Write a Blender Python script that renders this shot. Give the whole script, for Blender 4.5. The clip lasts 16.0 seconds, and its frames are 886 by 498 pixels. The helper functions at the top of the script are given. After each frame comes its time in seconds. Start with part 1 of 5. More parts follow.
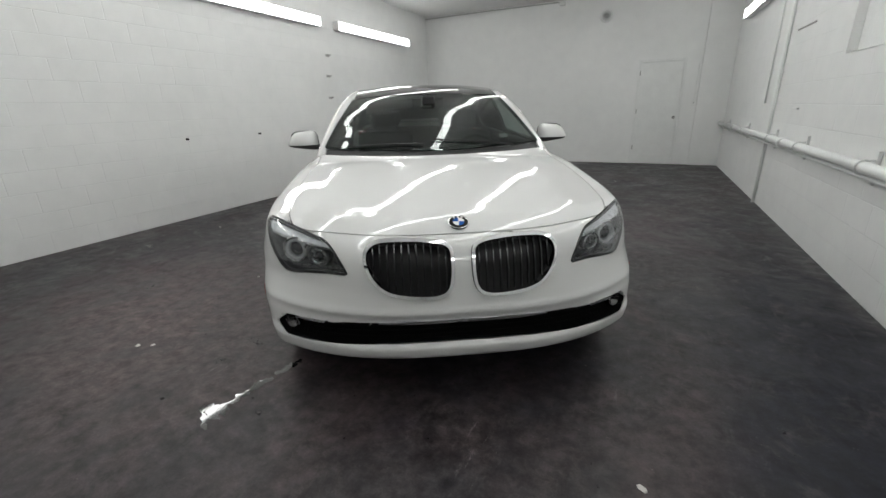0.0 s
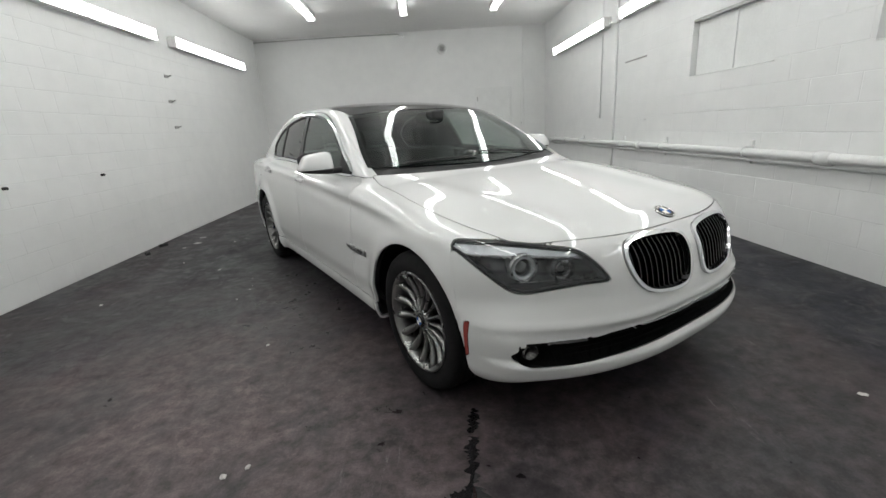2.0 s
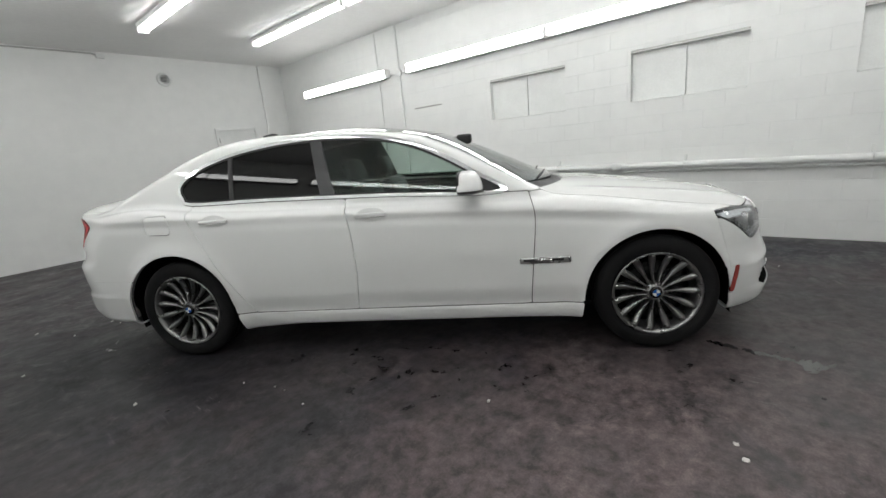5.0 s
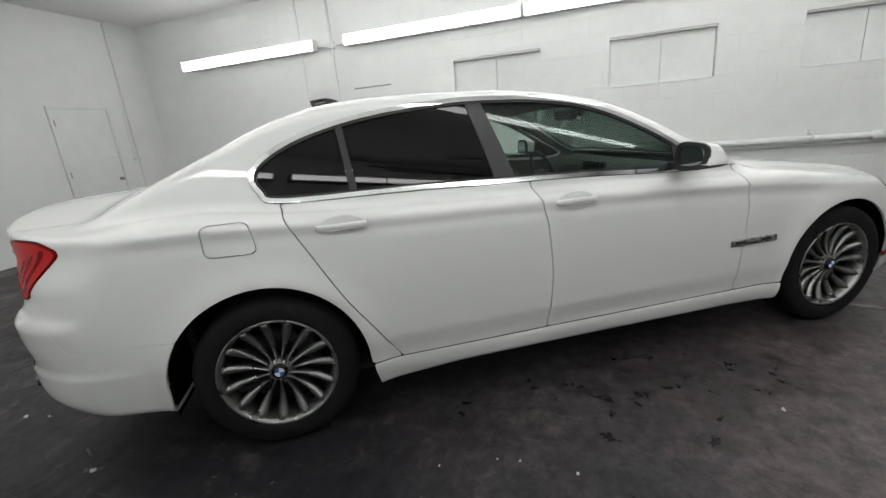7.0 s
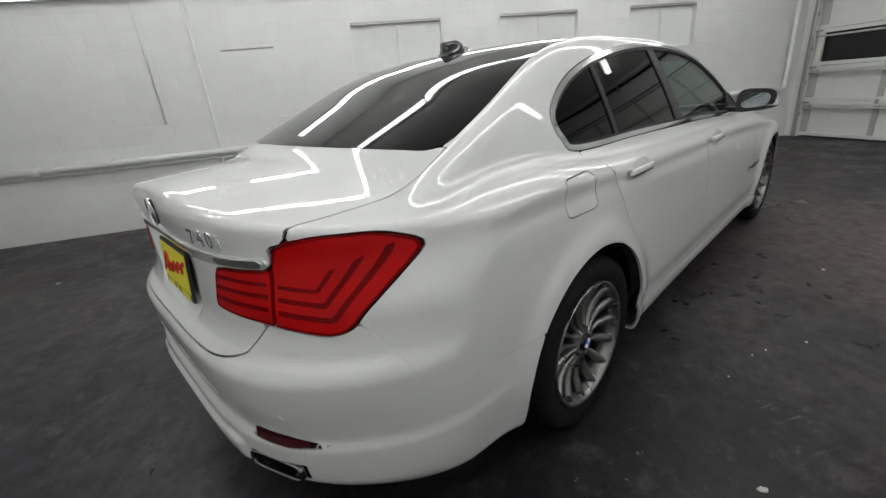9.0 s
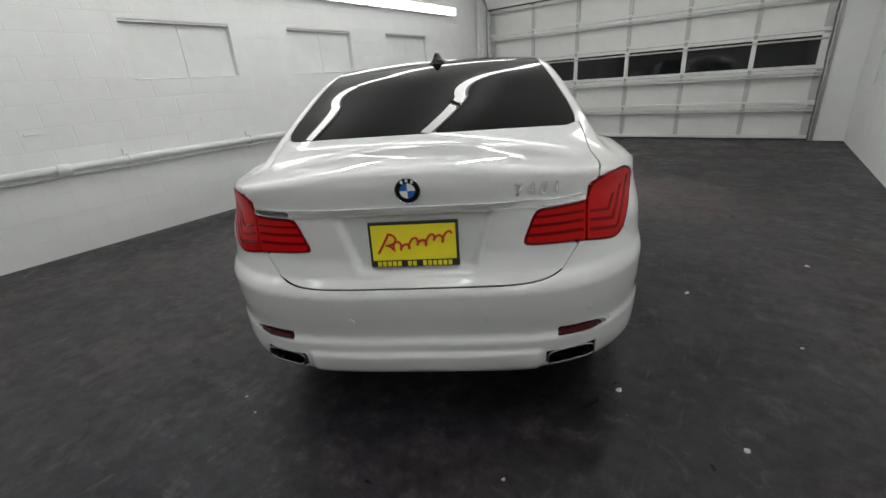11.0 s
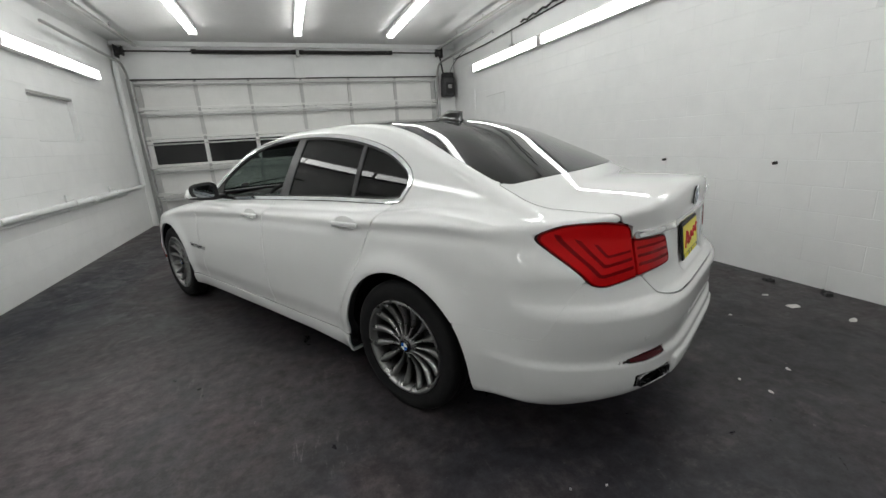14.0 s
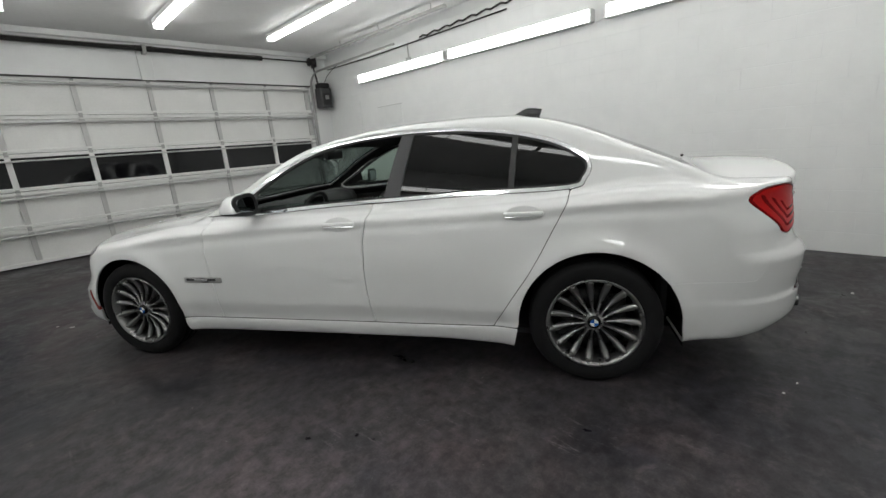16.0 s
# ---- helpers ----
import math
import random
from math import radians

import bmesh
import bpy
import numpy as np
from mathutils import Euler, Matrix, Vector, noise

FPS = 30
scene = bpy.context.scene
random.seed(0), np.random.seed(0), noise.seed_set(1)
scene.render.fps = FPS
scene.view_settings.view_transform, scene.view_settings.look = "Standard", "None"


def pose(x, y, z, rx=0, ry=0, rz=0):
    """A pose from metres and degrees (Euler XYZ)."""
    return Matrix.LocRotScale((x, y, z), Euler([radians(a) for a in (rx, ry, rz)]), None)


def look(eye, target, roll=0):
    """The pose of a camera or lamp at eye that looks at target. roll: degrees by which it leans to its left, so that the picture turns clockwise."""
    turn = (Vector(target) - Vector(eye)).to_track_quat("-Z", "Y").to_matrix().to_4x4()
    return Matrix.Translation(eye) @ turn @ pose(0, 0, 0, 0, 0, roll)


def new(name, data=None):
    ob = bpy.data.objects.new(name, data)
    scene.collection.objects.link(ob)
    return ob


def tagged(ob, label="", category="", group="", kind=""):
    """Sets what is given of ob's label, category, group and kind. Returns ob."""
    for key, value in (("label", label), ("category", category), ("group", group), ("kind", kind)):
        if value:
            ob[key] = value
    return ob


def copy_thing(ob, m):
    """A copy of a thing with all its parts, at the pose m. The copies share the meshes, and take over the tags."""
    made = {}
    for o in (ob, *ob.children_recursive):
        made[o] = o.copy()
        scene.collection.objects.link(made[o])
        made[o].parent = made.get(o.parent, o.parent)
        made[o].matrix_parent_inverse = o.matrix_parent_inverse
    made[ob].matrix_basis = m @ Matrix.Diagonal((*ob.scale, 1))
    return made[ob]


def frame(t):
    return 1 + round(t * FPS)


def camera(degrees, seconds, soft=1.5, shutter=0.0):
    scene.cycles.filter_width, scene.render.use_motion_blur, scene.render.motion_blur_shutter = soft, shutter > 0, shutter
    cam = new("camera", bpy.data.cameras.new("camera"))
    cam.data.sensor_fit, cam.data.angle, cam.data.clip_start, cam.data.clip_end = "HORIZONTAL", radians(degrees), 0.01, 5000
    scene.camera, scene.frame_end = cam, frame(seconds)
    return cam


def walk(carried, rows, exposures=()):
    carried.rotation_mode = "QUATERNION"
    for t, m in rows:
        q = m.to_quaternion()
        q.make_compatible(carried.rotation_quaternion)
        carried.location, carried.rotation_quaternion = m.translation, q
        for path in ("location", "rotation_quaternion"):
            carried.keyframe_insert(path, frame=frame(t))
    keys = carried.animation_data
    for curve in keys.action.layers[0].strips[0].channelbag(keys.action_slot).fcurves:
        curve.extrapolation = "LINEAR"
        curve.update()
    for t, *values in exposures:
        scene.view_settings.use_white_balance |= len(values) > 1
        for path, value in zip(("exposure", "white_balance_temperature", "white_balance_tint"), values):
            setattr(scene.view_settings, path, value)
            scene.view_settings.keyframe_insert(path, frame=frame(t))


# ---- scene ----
import functools
import itertools

cam = camera(93.3, 16.0)
PATH = [
    (0, (0.983, -2.138, 1.277), (0.165, -0.429, 0.637), -1.6),
    (0.5, (0.633, -2.246, 1.257), (0.026, -0.463, 0.586), -2.7),
    (1, (0.2, -2.369, 1.25), (-0.225, -0.525, 0.602), -2.8),
    (1.5, (-0.24, -2.368, 1.228), (-0.393, -0.431, 0.752), -3.8),
    (2, (-0.728, -2.322, 1.231), (-0.654, -0.401, 0.678), -3.9),
    (2.5, (-1.253, -2.304, 1.274), (-0.862, -0.419, 0.734), -4.8),
    (3, (-1.727, -2.129, 1.268), (-1.112, -0.336, 0.631), -4.7),
    (3.2, (-1.929, -2.07, 1.238), (-1.216, -0.294, 0.655), -4.2),
    (5.3, (-3.44, -0.751, 1.306), (-1.911, 0.444, 0.821), -4.6),
    (5.5, (-3.505, -0.564, 1.336), (-1.957, 0.599, 0.832), -3.4),
    (6, (-3.65, -0.078, 1.335), (-1.954, 0.885, 0.892), -4.4),
    (6.5, (-3.686, 0.42, 1.301), (-1.895, 1.178, 0.836), -5.9),
    (7, (-3.655, 0.947, 1.296), (-1.832, 1.556, 0.744), -5.1),
    (7.5, (-3.636, 1.471, 1.321), (-1.794, 1.887, 0.662), -5.6),
    (8, (-3.582, 2.001, 1.327), (-1.696, 2.145, 0.678), -7.1),
    (8.5, (-3.6, 2.524, 1.32), (-1.729, 2.38, 0.629), -4.7),
    (9, (-3.582, 2.97, 1.302), (-1.755, 2.569, 0.595), -5.6),
    (11.3, (-2.837, 4.766, 1.362), (-1.859, 3.169, 0.661), -3.1),
    (11.5, (-2.692, 4.856, 1.353), (-1.795, 3.195, 0.692), -2.3),
    (12, (-2.247, 5.022, 1.36), (-1.587, 3.238, 0.741), -3.1),
    (12.5, (-1.786, 5.164, 1.355), (-1.485, 3.279, 0.759), -4.3),
    (13, (-1.303, 5.173, 1.33), (-1.367, 3.26, 0.751), -4.3),
    (13.5, (-0.833, 5.097, 1.351), (-1.147, 3.2, 0.799), -4.8),
    (14, (-0.371, 4.996, 1.353), (-1.001, 3.168, 0.842), -3.5),
    (14.5, (0.075, 4.785, 1.363), (-0.746, 3.028, 0.874), -5.1),
    (15, (0.515, 4.592, 1.349), (-0.528, 2.957, 0.861), -5.6),
    (15.5, (0.879, 4.316, 1.323), (-0.367, 2.828, 0.841), -4.7),
    (16, (1.215, 4.007, 1.343), (-0.154, 2.634, 0.849), -4.6),
]
walk(cam, [(t, look(eye, target, roll)) for t, eye, target, roll in PATH], [(0.0, -0.14), (1.0, -0.04), (1.5, 0.06), (2.5, 0.02), (5.5, 0.15), (7.5, 0.02), (8.0, 0.06), (9.0, -0.18), (11.5, -0.18), (12.5, -0.06), (16.0, -0.06)])

# ---- light ----
TUBE = 10.6
world = bpy.data.worlds.new("world")
world.use_nodes = True
world.node_tree.nodes["Background"].inputs[0].default_value = (0.01, 0.011, 0.013, 1)
world.node_tree.nodes["Background"].inputs[1].default_value = 1.0
scene.world = world

# ---- the room's plan ----
XW, XE, YS, YN, ZC = -4.25, 2.36, -4.72, 8.16, 3.38
TURN = 30.4


# ---- materials ----
def material(name, color, rough=0.5, metal=0.0, spec=0.5, coat=0.0):
    m = bpy.data.materials.new(name)
    m.use_nodes = True
    b = m.node_tree.nodes["Principled BSDF"]
    b.inputs["Base Color"].default_value = (*color, 1)
    b.inputs["Roughness"].default_value = rough
    b.inputs["Metallic"].default_value = metal
    b.inputs["Specular IOR Level"].default_value = spec
    b.inputs["Coat Weight"].default_value = coat
    b.inputs["Coat Roughness"].default_value = 0.03
    return m


def nodes_of(m):
    return m.node_tree.nodes, m.node_tree.links, m.node_tree.nodes["Principled BSDF"]


def noise_node(m, scale, detail=6.0, rough=0.6, coord=None, stretch=None):
    n, l, _ = nodes_of(m)
    if coord is None:
        coord = n.new("ShaderNodeTexCoord").outputs["Object"]
    if stretch:
        mp = n.new("ShaderNodeMapping")
        mp.inputs["Scale"].default_value = stretch
        l.new(coord, mp.inputs[0])
        coord = mp.outputs[0]
    t = n.new("ShaderNodeTexNoise")
    t.inputs["Scale"].default_value = scale
    t.inputs["Detail"].default_value = detail
    t.inputs["Roughness"].default_value = rough
    l.new(coord, t.inputs["Vector"])
    return t.outputs["Fac"]


def ramp(m, fac, stops):
    n, l, _ = nodes_of(m)
    r = n.new("ShaderNodeValToRGB")
    e = r.color_ramp.elements
    while len(e) < len(stops):
        e.new(0.5)
    for k, (p, c) in enumerate(stops):
        e[k].position = p
        e[k].color = (*c, 1) if len(c) == 3 else c
    l.new(fac, r.inputs[0])
    return r.outputs[0]


def mix(m, fac, a, b, kind="MIX"):
    n, l, _ = nodes_of(m)
    x = n.new("ShaderNodeMix")
    x.data_type, x.blend_type = "RGBA", kind
    for sock, v in ((x.inputs[0], fac), (x.inputs[6], a), (x.inputs[7], b)):
        if isinstance(v, (int, float)):
            sock.default_value = v
        elif isinstance(v, tuple):
            sock.default_value = (*v, 1)
        else:
            l.new(v, sock)
    return x.outputs[2]


def bump(m, height, strength=0.2, distance=0.01, normal=None):
    n, l, _ = nodes_of(m)
    b = n.new("ShaderNodeBump")
    b.inputs["Strength"].default_value = strength
    b.inputs["Distance"].default_value = distance
    l.new(height, b.inputs["Height"])
    if normal is not None:
        l.new(normal, b.inputs["Normal"])
    return b.outputs[0]


G = lambda v: (v, v, v)


def worn(name, color, rough=0.5, metal=0.0, amount=0.12, scale=6.0, relief=0.1, coat=0.0):
    """A surface whose colour and gloss vary by stains and grain."""
    m = material(name, color, rough, metal, coat=coat)
    n, l, b = nodes_of(m)
    big, fine = noise_node(m, scale), noise_node(m, scale * 14, 3)
    lo, hi = tuple(c * (1 - amount) for c in color), tuple(min(1, c * (1 + amount * 0.6)) for c in color)
    col = mix(m, 0.35, ramp(m, big, [(0.3, lo), (0.7, hi)]), ramp(m, fine, [(0.35, lo), (0.65, hi)]))
    l.new(col, b.inputs["Base Color"])
    l.new(ramp(m, big, [(0.3, G(max(0, rough - 0.08))), (0.7, G(min(1, rough + 0.1)))]), b.inputs["Roughness"])
    if relief:
        l.new(bump(m, fine, relief, 0.003), b.inputs["Normal"])
    return m


def block_wall(name, axis, joints=0.18):
    """White paint over concrete blocks: faint courses, roller texture, scuffs towards bare spots."""
    m = material(name, G(0.8), 0.62)
    n, l, b = nodes_of(m)
    geo = n.new("ShaderNodeNewGeometry").outputs["Position"]
    sep = n.new("ShaderNodeSeparateXYZ")
    l.new(geo, sep.inputs[0])
    cmb = n.new("ShaderNodeCombineXYZ")
    l.new(sep.outputs[axis], cmb.inputs[0])
    l.new(sep.outputs[2], cmb.inputs[1])
    br = n.new("ShaderNodeTexBrick")
    for key, v in (("Scale", 1.0), ("Brick Width", 0.406), ("Row Height", 0.203), ("Mortar Size", 0.005), ("Mortar Smooth", 0.6), ("Bias", 0.0)):
        br.inputs[key].default_value = v
    l.new(cmb.outputs[0], br.inputs["Vector"])
    big, mid, fine = noise_node(m, 0.9, 5, coord=geo), noise_node(m, 5.0, 6, coord=geo), noise_node(m, 90, 3, coord=geo)
    col = mix(m, 0.5, ramp(m, big, [(0.3, (0.735, 0.745, 0.74)), (0.7, (0.82, 0.825, 0.815))]), ramp(m, mid, [(0.3, (0.74, 0.745, 0.74)), (0.72, (0.815, 0.82, 0.81))]))
    scuff = ramp(m, noise_node(m, 2.3, 9, 0.75, coord=geo), [(0.66, G(0)), (0.78, G(0.25))])
    col = mix(m, scuff, col, (0.6, 0.6, 0.58))
    joint = mix(m, br.outputs["Fac"], G(0.0), ramp(m, noise_node(m, 1.7, 5, 0.65, coord=geo), [(0.42, G(0.0)), (0.60, G(joints))]))
    col = mix(m, joint, col, (0.52, 0.53, 0.53))
    l.new(col, b.inputs["Base Color"])
    inv = n.new("ShaderNodeMath")
    inv.operation = "SUBTRACT"
    inv.inputs[0].default_value = 1
    l.new(br.outputs["Fac"], inv.inputs[1])
    h = bump(m, inv.outputs[0], 0.05 + 2.2 * joints, 0.006)
    h = bump(m, mid, 0.25, 0.01, h)
    l.new(bump(m, fine, 0.12, 0.004, h), b.inputs["Normal"])
    return m


def floor_paint():
    """Dark grey-purple painted concrete with wet patches, drips, scuffs and worn reddish spots."""
    m = material("floor_paint", G(0.05), 0.42)
    n, l, b = nodes_of(m)
    geo = n.new("ShaderNodeNewGeometry").outputs["Position"]
    warp = n.new("ShaderNodeTexNoise")
    warp.inputs["Scale"].default_value = 1.7
    warp.inputs["Detail"].default_value = 4
    l.new(geo, warp.inputs["Vector"])
    add = n.new("ShaderNodeVectorMath")
    add.operation = "MULTIPLY_ADD"
    l.new(warp.outputs["Color"], add.inputs[0])
    add.inputs[1].default_value = (0.5, 0.5, 0.0)
    l.new(geo, add.inputs[2])
    co = add.outputs[0]
    big, mid = noise_node(m, 0.55, 5, 0.6, coord=co), noise_node(m, 2.4, 9, 0.72, coord=co)
    fine, grain = noise_node(m, 12, 7, 0.70, coord=geo), noise_node(m, 120, 3, 0.6, coord=geo)

    def patch(x, y, rx, ry, turn, soft=0.45):
        """An oval stain with a ragged edge: one inside, zero outside."""
        mp = n.new("ShaderNodeMapping")
        mp.vector_type = "TEXTURE"
        mp.inputs["Location"].default_value = (x + 0.25, y + 0.25, 0)
        mp.inputs["Rotation"].default_value = (0, 0, radians(turn))
        mp.inputs["Scale"].default_value = (rx, ry, 1)
        l.new(co, mp.inputs[0])
        ln = n.new("ShaderNodeVectorMath")
        ln.operation = "LENGTH"
        l.new(mp.outputs[0], ln.inputs[0])
        return ramp(m, ln.outputs["Value"], [(1 - soft, G(1)), (1.0, G(0))])

    def both(a, b):
        return mix(m, 1.0, a, b, "MULTIPLY")

    col = ramp(m, big, [(0.36, (0.017, 0.0168, 0.019)), (0.5, (0.031, 0.0285, 0.031)), (0.64, (0.054, 0.047, 0.048))])
    col = mix(m, 0.6, col, ramp(m, mid, [(0.34, (0.012, 0.012, 0.0145)), (0.48, (0.029, 0.0265, 0.029)), (0.58, (0.045, 0.039, 0.040)), (0.68, (0.082, 0.068, 0.066))]))
    red = ramp(m, noise_node(m, 0.9, 7, 0.7, coord=co), [(0.48, G(0)), (0.66, G(0.55))])
    col = mix(m, red, col, (0.066, 0.043, 0.043))
    blue = ramp(m, noise_node(m, 0.8, 4, 0.6, coord=geo, stretch=(1, 1.3, 3)), [(0.54, G(0)), (0.66, G(0.6))])
    col = mix(m, blue, col, (0.021, 0.021, 0.030))
    # Navy overpaint along the east side, browner paint on the west side, darker ovals beside and behind the car.
    col = mix(m, both(patch(1.95, 0.2, 0.72, 2.6, -4, 0.55), G(0.92)), col, (0.009, 0.0095, 0.016))
    col = mix(m, both(patch(-1.7, -0.65, 2.0, 1.15, -25, 0.8), both(ramp(m, mid, [(0.40, G(0.3)), (0.56, G(1))]), G(0.9))), col, (0.115, 0.086, 0.086))
    col = mix(m, both(patch(0.85, 2.6, 0.9, 1.1, 20, 0.8), both(ramp(m, mid, [(0.40, G(0.3)), (0.56, G(1))]), G(0.8))), col, (0.082, 0.066, 0.070))
    col = mix(m, both(patch(-2.75, 2.5, 0.95, 1.7, 12, 0.6), G(0.92)), col, (0.0095, 0.0092, 0.0115))
    col = mix(m, both(patch(-1.5, 4.3, 1.6, 1.2, 10, 0.7), G(0.88)), col, (0.015, 0.015, 0.019))
    # Dark splashes beside the car.
    wet = ramp(m, noise_node(m, 8.5, 5, 0.62, coord=co), [(0.33, G(0.75)), (0.50, G(0.0))])
    where = ramp(m, noise_node(m, 0.75, 3, 0.5, coord=co), [(0.46, G(0)), (0.56, G(0.7))])
    near = patch(-1.75, 0.75, 0.62, 1.75, 30.6, 0.5)
    front = patch(-1.1, -0.75, 0.6, 0.5, 20, 0.6)
    wet = both(wet, mix(m, 1.0, mix(m, 1.0, where, near, "LIGHTEN"), front, "LIGHTEN"))
    spots = ramp(m, noise_node(m, 10.0, 2, 0.45, coord=co), [(0.22, G(0.7)), (0.40, G(0.0))])
    wet = mix(m, 1.0, wet, both(spots, ramp(m, big, [(0.42, G(0)), (0.52, G(1))])), "LIGHTEN")
    col = mix(m, wet, col, (0.0075, 0.0072, 0.0082))
    # Drag marks, scraped paint and chips down to pale concrete.
    streak = ramp(m, noise_node(m, 1.0, 6, 0.7, coord=geo, stretch=(22, 1.6, 1)), [(0.57, G(0)), (0.68, G(0.4))])
    streak = both(streak, ramp(m, mid, [(0.5, G(0)), (0.6, G(1))]))
    col = mix(m, streak, col, (0.105, 0.096, 0.094))
    scrape = ramp(m, noise_node(m, 9.0, 7, 0.8, coord=geo, stretch=(3.4, 0.5, 1)), [(0.56, G(0)), (0.66, G(0.75))])
    marks = [patch(0.48, -0.85, 0.13, 0.38, 0, 0.7), patch(-0.33, 3.25, 0.16, 0.30, 30, 0.7), patch(-0.95, -1.05, 0.3, 0.18, 0, 0.7), patch(0.15, 2.5, 0.5, 0.2, -40, 0.8), patch(-1.75, 0.82, 0.2, 0.12, 10, 0.7), patch(-2.6, 1.5, 0.2, 0.14, 40, 0.7)]
    area = functools.reduce(lambda p, q: mix(m, 1.0, p, q, "LIGHTEN"), marks)
    col = mix(m, both(scrape, area), col, (0.17, 0.155, 0.15))
    chip = ramp(m, noise_node(m, 26, 6, 0.75, coord=geo), [(0.645, G(0)), (0.68, G(0.7))])
    chip = both(chip, ramp(m, noise_node(m, 1.6, 4, 0.6, coord=geo), [(0.48, G(0)), (0.58, G(1))]))
    col = mix(m, chip, col, (0.19, 0.17, 0.16))
    edge = ramp(m, noise_node(m, 3.5, 6, 0.7, coord=geo), [(0.4, G(0.15)), (0.6, G(0.7))])
    col = mix(m, both(patch(2.36, 2.0, 0.16, 9.0, 0, 0.7), edge), col, (0.07, 0.068, 0.066))
    mottle = noise_node(m, 5.5, 9, 0.74, coord=co)
    col = mix(m, ramp(m, mottle, [(0.53, G(0)), (0.66, G(0.38))]), col, (0.090, 0.073, 0.071))
    col = mix(m, ramp(m, mottle, [(0.34, G(0.6)), (0.46, G(0))]), col, (0.013, 0.0125, 0.015))
    hair = ramp(m, noise_node(m, 1.0, 8, 0.8, coord=geo, stretch=(60, 9, 1)), [(0.62, G(0)), (0.70, G(0.5))])
    col = mix(m, both(hair, ramp(m, mottle, [(0.50, G(0)), (0.60, G(1))])), col, (0.16, 0.145, 0.14))
    col = mix(m, 0.7, col, ramp(m, fine, [(0.36, G(0.15)), (0.64, G(0.82))]), "OVERLAY")
    col = mix(m, 0.3, col, ramp(m, grain, [(0.35, G(0.3)), (0.65, G(0.7))]), "OVERLAY")
    b.inputs["Specular IOR Level"].default_value = 0.3
    col = both(col, (1.12, 1.13, 1.15))
    l.new(col, b.inputs["Base Color"])
    ro = mix(m, wet, ramp(m, mid, [(0.36, G(0.34)), (0.66, G(0.66))]), G(0.14))
    l.new(ro, b.inputs["Roughness"])
    h = bump(m, fine, 0.2, 0.003)
    l.new(bump(m, mid, 0.25, 0.006, h), b.inputs["Normal"])
    return m


def glass_tint(name, tint, gloss_tint=(1, 1, 1), ior=1.5):
    """Thin tinted car glass: a tinted clear sheet with a Fresnel gloss."""
    m = bpy.data.materials.new(name)
    m.use_nodes = True
    n, l = m.node_tree.nodes, m.node_tree.links
    n.remove(n["Principled BSDF"])
    t, g, f, x = n.new("ShaderNodeBsdfTransparent"), n.new("ShaderNodeBsdfGlossy"), n.new("ShaderNodeLayerWeight"), n.new("ShaderNodeMixShader")
    t.inputs[0].default_value = (*tint, 1)
    g.inputs[0].default_value = (*gloss_tint, 1)
    g.inputs["Roughness"].default_value = 0.01
    f.inputs["Blend"].default_value = 0.5
    p, q = n.new("ShaderNodeMath"), n.new("ShaderNodeMath")
    p.operation, q.operation = "POWER", "MULTIPLY_ADD"
    base = ((ior - 1) / (ior + 1)) ** 2
    l.new(f.outputs["Facing"], p.inputs[0])
    p.inputs[1].default_value = 5.0
    l.new(p.outputs[0], q.inputs[0])
    q.inputs[1].default_value, q.inputs[2].default_value = 1 - base, base
    l.new(q.outputs[0], x.inputs[0])
    l.new(t.outputs[0], x.inputs[1])
    l.new(g.outputs[0], x.inputs[2])
    l.new(x.outputs[0], n["Material Output"].inputs[0])
    return m


def glow(name, color, strength):
    m = material(name, color, 0.4)
    _, _, b = nodes_of(m)
    b.inputs["Emission Color"].default_value = (*color, 1)
    b.inputs["Emission Strength"].default_value = strength
    return m


M_FLOOR = floor_paint()
M_WALL_X, M_WALL_Y = block_wall("white_block_paint_side", 1), block_wall("white_block_paint_end", 0, 0.02)
M_CEIL = worn("ceiling_paint", (0.80, 0.80, 0.79), 0.7, amount=0.06, scale=1.2, relief=0.06)
M_WHITE = worn("white_trim_paint", (0.76, 0.77, 0.76), 0.5, amount=0.08, scale=4)
M_DOORPANEL = worn("garage_door_paint", (0.74, 0.74, 0.72), 0.45, amount=0.07, scale=3, relief=0.05)
M_STEEL = worn("galvanised_steel", (0.42, 0.42, 0.41), 0.42, 0.85, amount=0.25, scale=9)
M_DARKSTEEL = worn("dark_oily_steel", (0.035, 0.033, 0.032), 0.5, 0.5, amount=0.3, scale=12)
M_NIGHT = material("dark_window_glass", (0.004, 0.004, 0.005), 0.06)
M_LAMP = glow("tube_light", (0.988, 1.0, 0.982), TUBE)
M_LAMPBODY = worn("lamp_white_enamel", (0.78, 0.78, 0.77), 0.4, amount=0.05)
M_PAINT = material("white_car_paint", (0.69, 0.695, 0.688), 0.55, 0.0, 0.2, 1.0)
M_PAINT.node_tree.nodes["Principled BSDF"].inputs["Coat Roughness"].default_value = 0.012
M_PAINT.node_tree.nodes["Principled BSDF"].inputs["Coat IOR"].default_value = 1.62
M_BLACKGLOSS = material("black_gloss", (0.006, 0.006, 0.007), 0.05, spec=0.42, coat=0.2)
M_BLACK = worn("black_plastic", (0.014, 0.014, 0.015), 0.5, amount=0.2, scale=20)
M_RUBBER = worn("tyre_rubber", (0.008, 0.008, 0.0085), 0.75, amount=0.3, scale=14, relief=0.15)
M_RUBBER.node_tree.nodes["Principled BSDF"].inputs["Specular IOR Level"].default_value = 0.22
M_LINER = worn("liner_and_void_black", (0.006, 0.006, 0.006), 0.95, amount=0.3, scale=30)
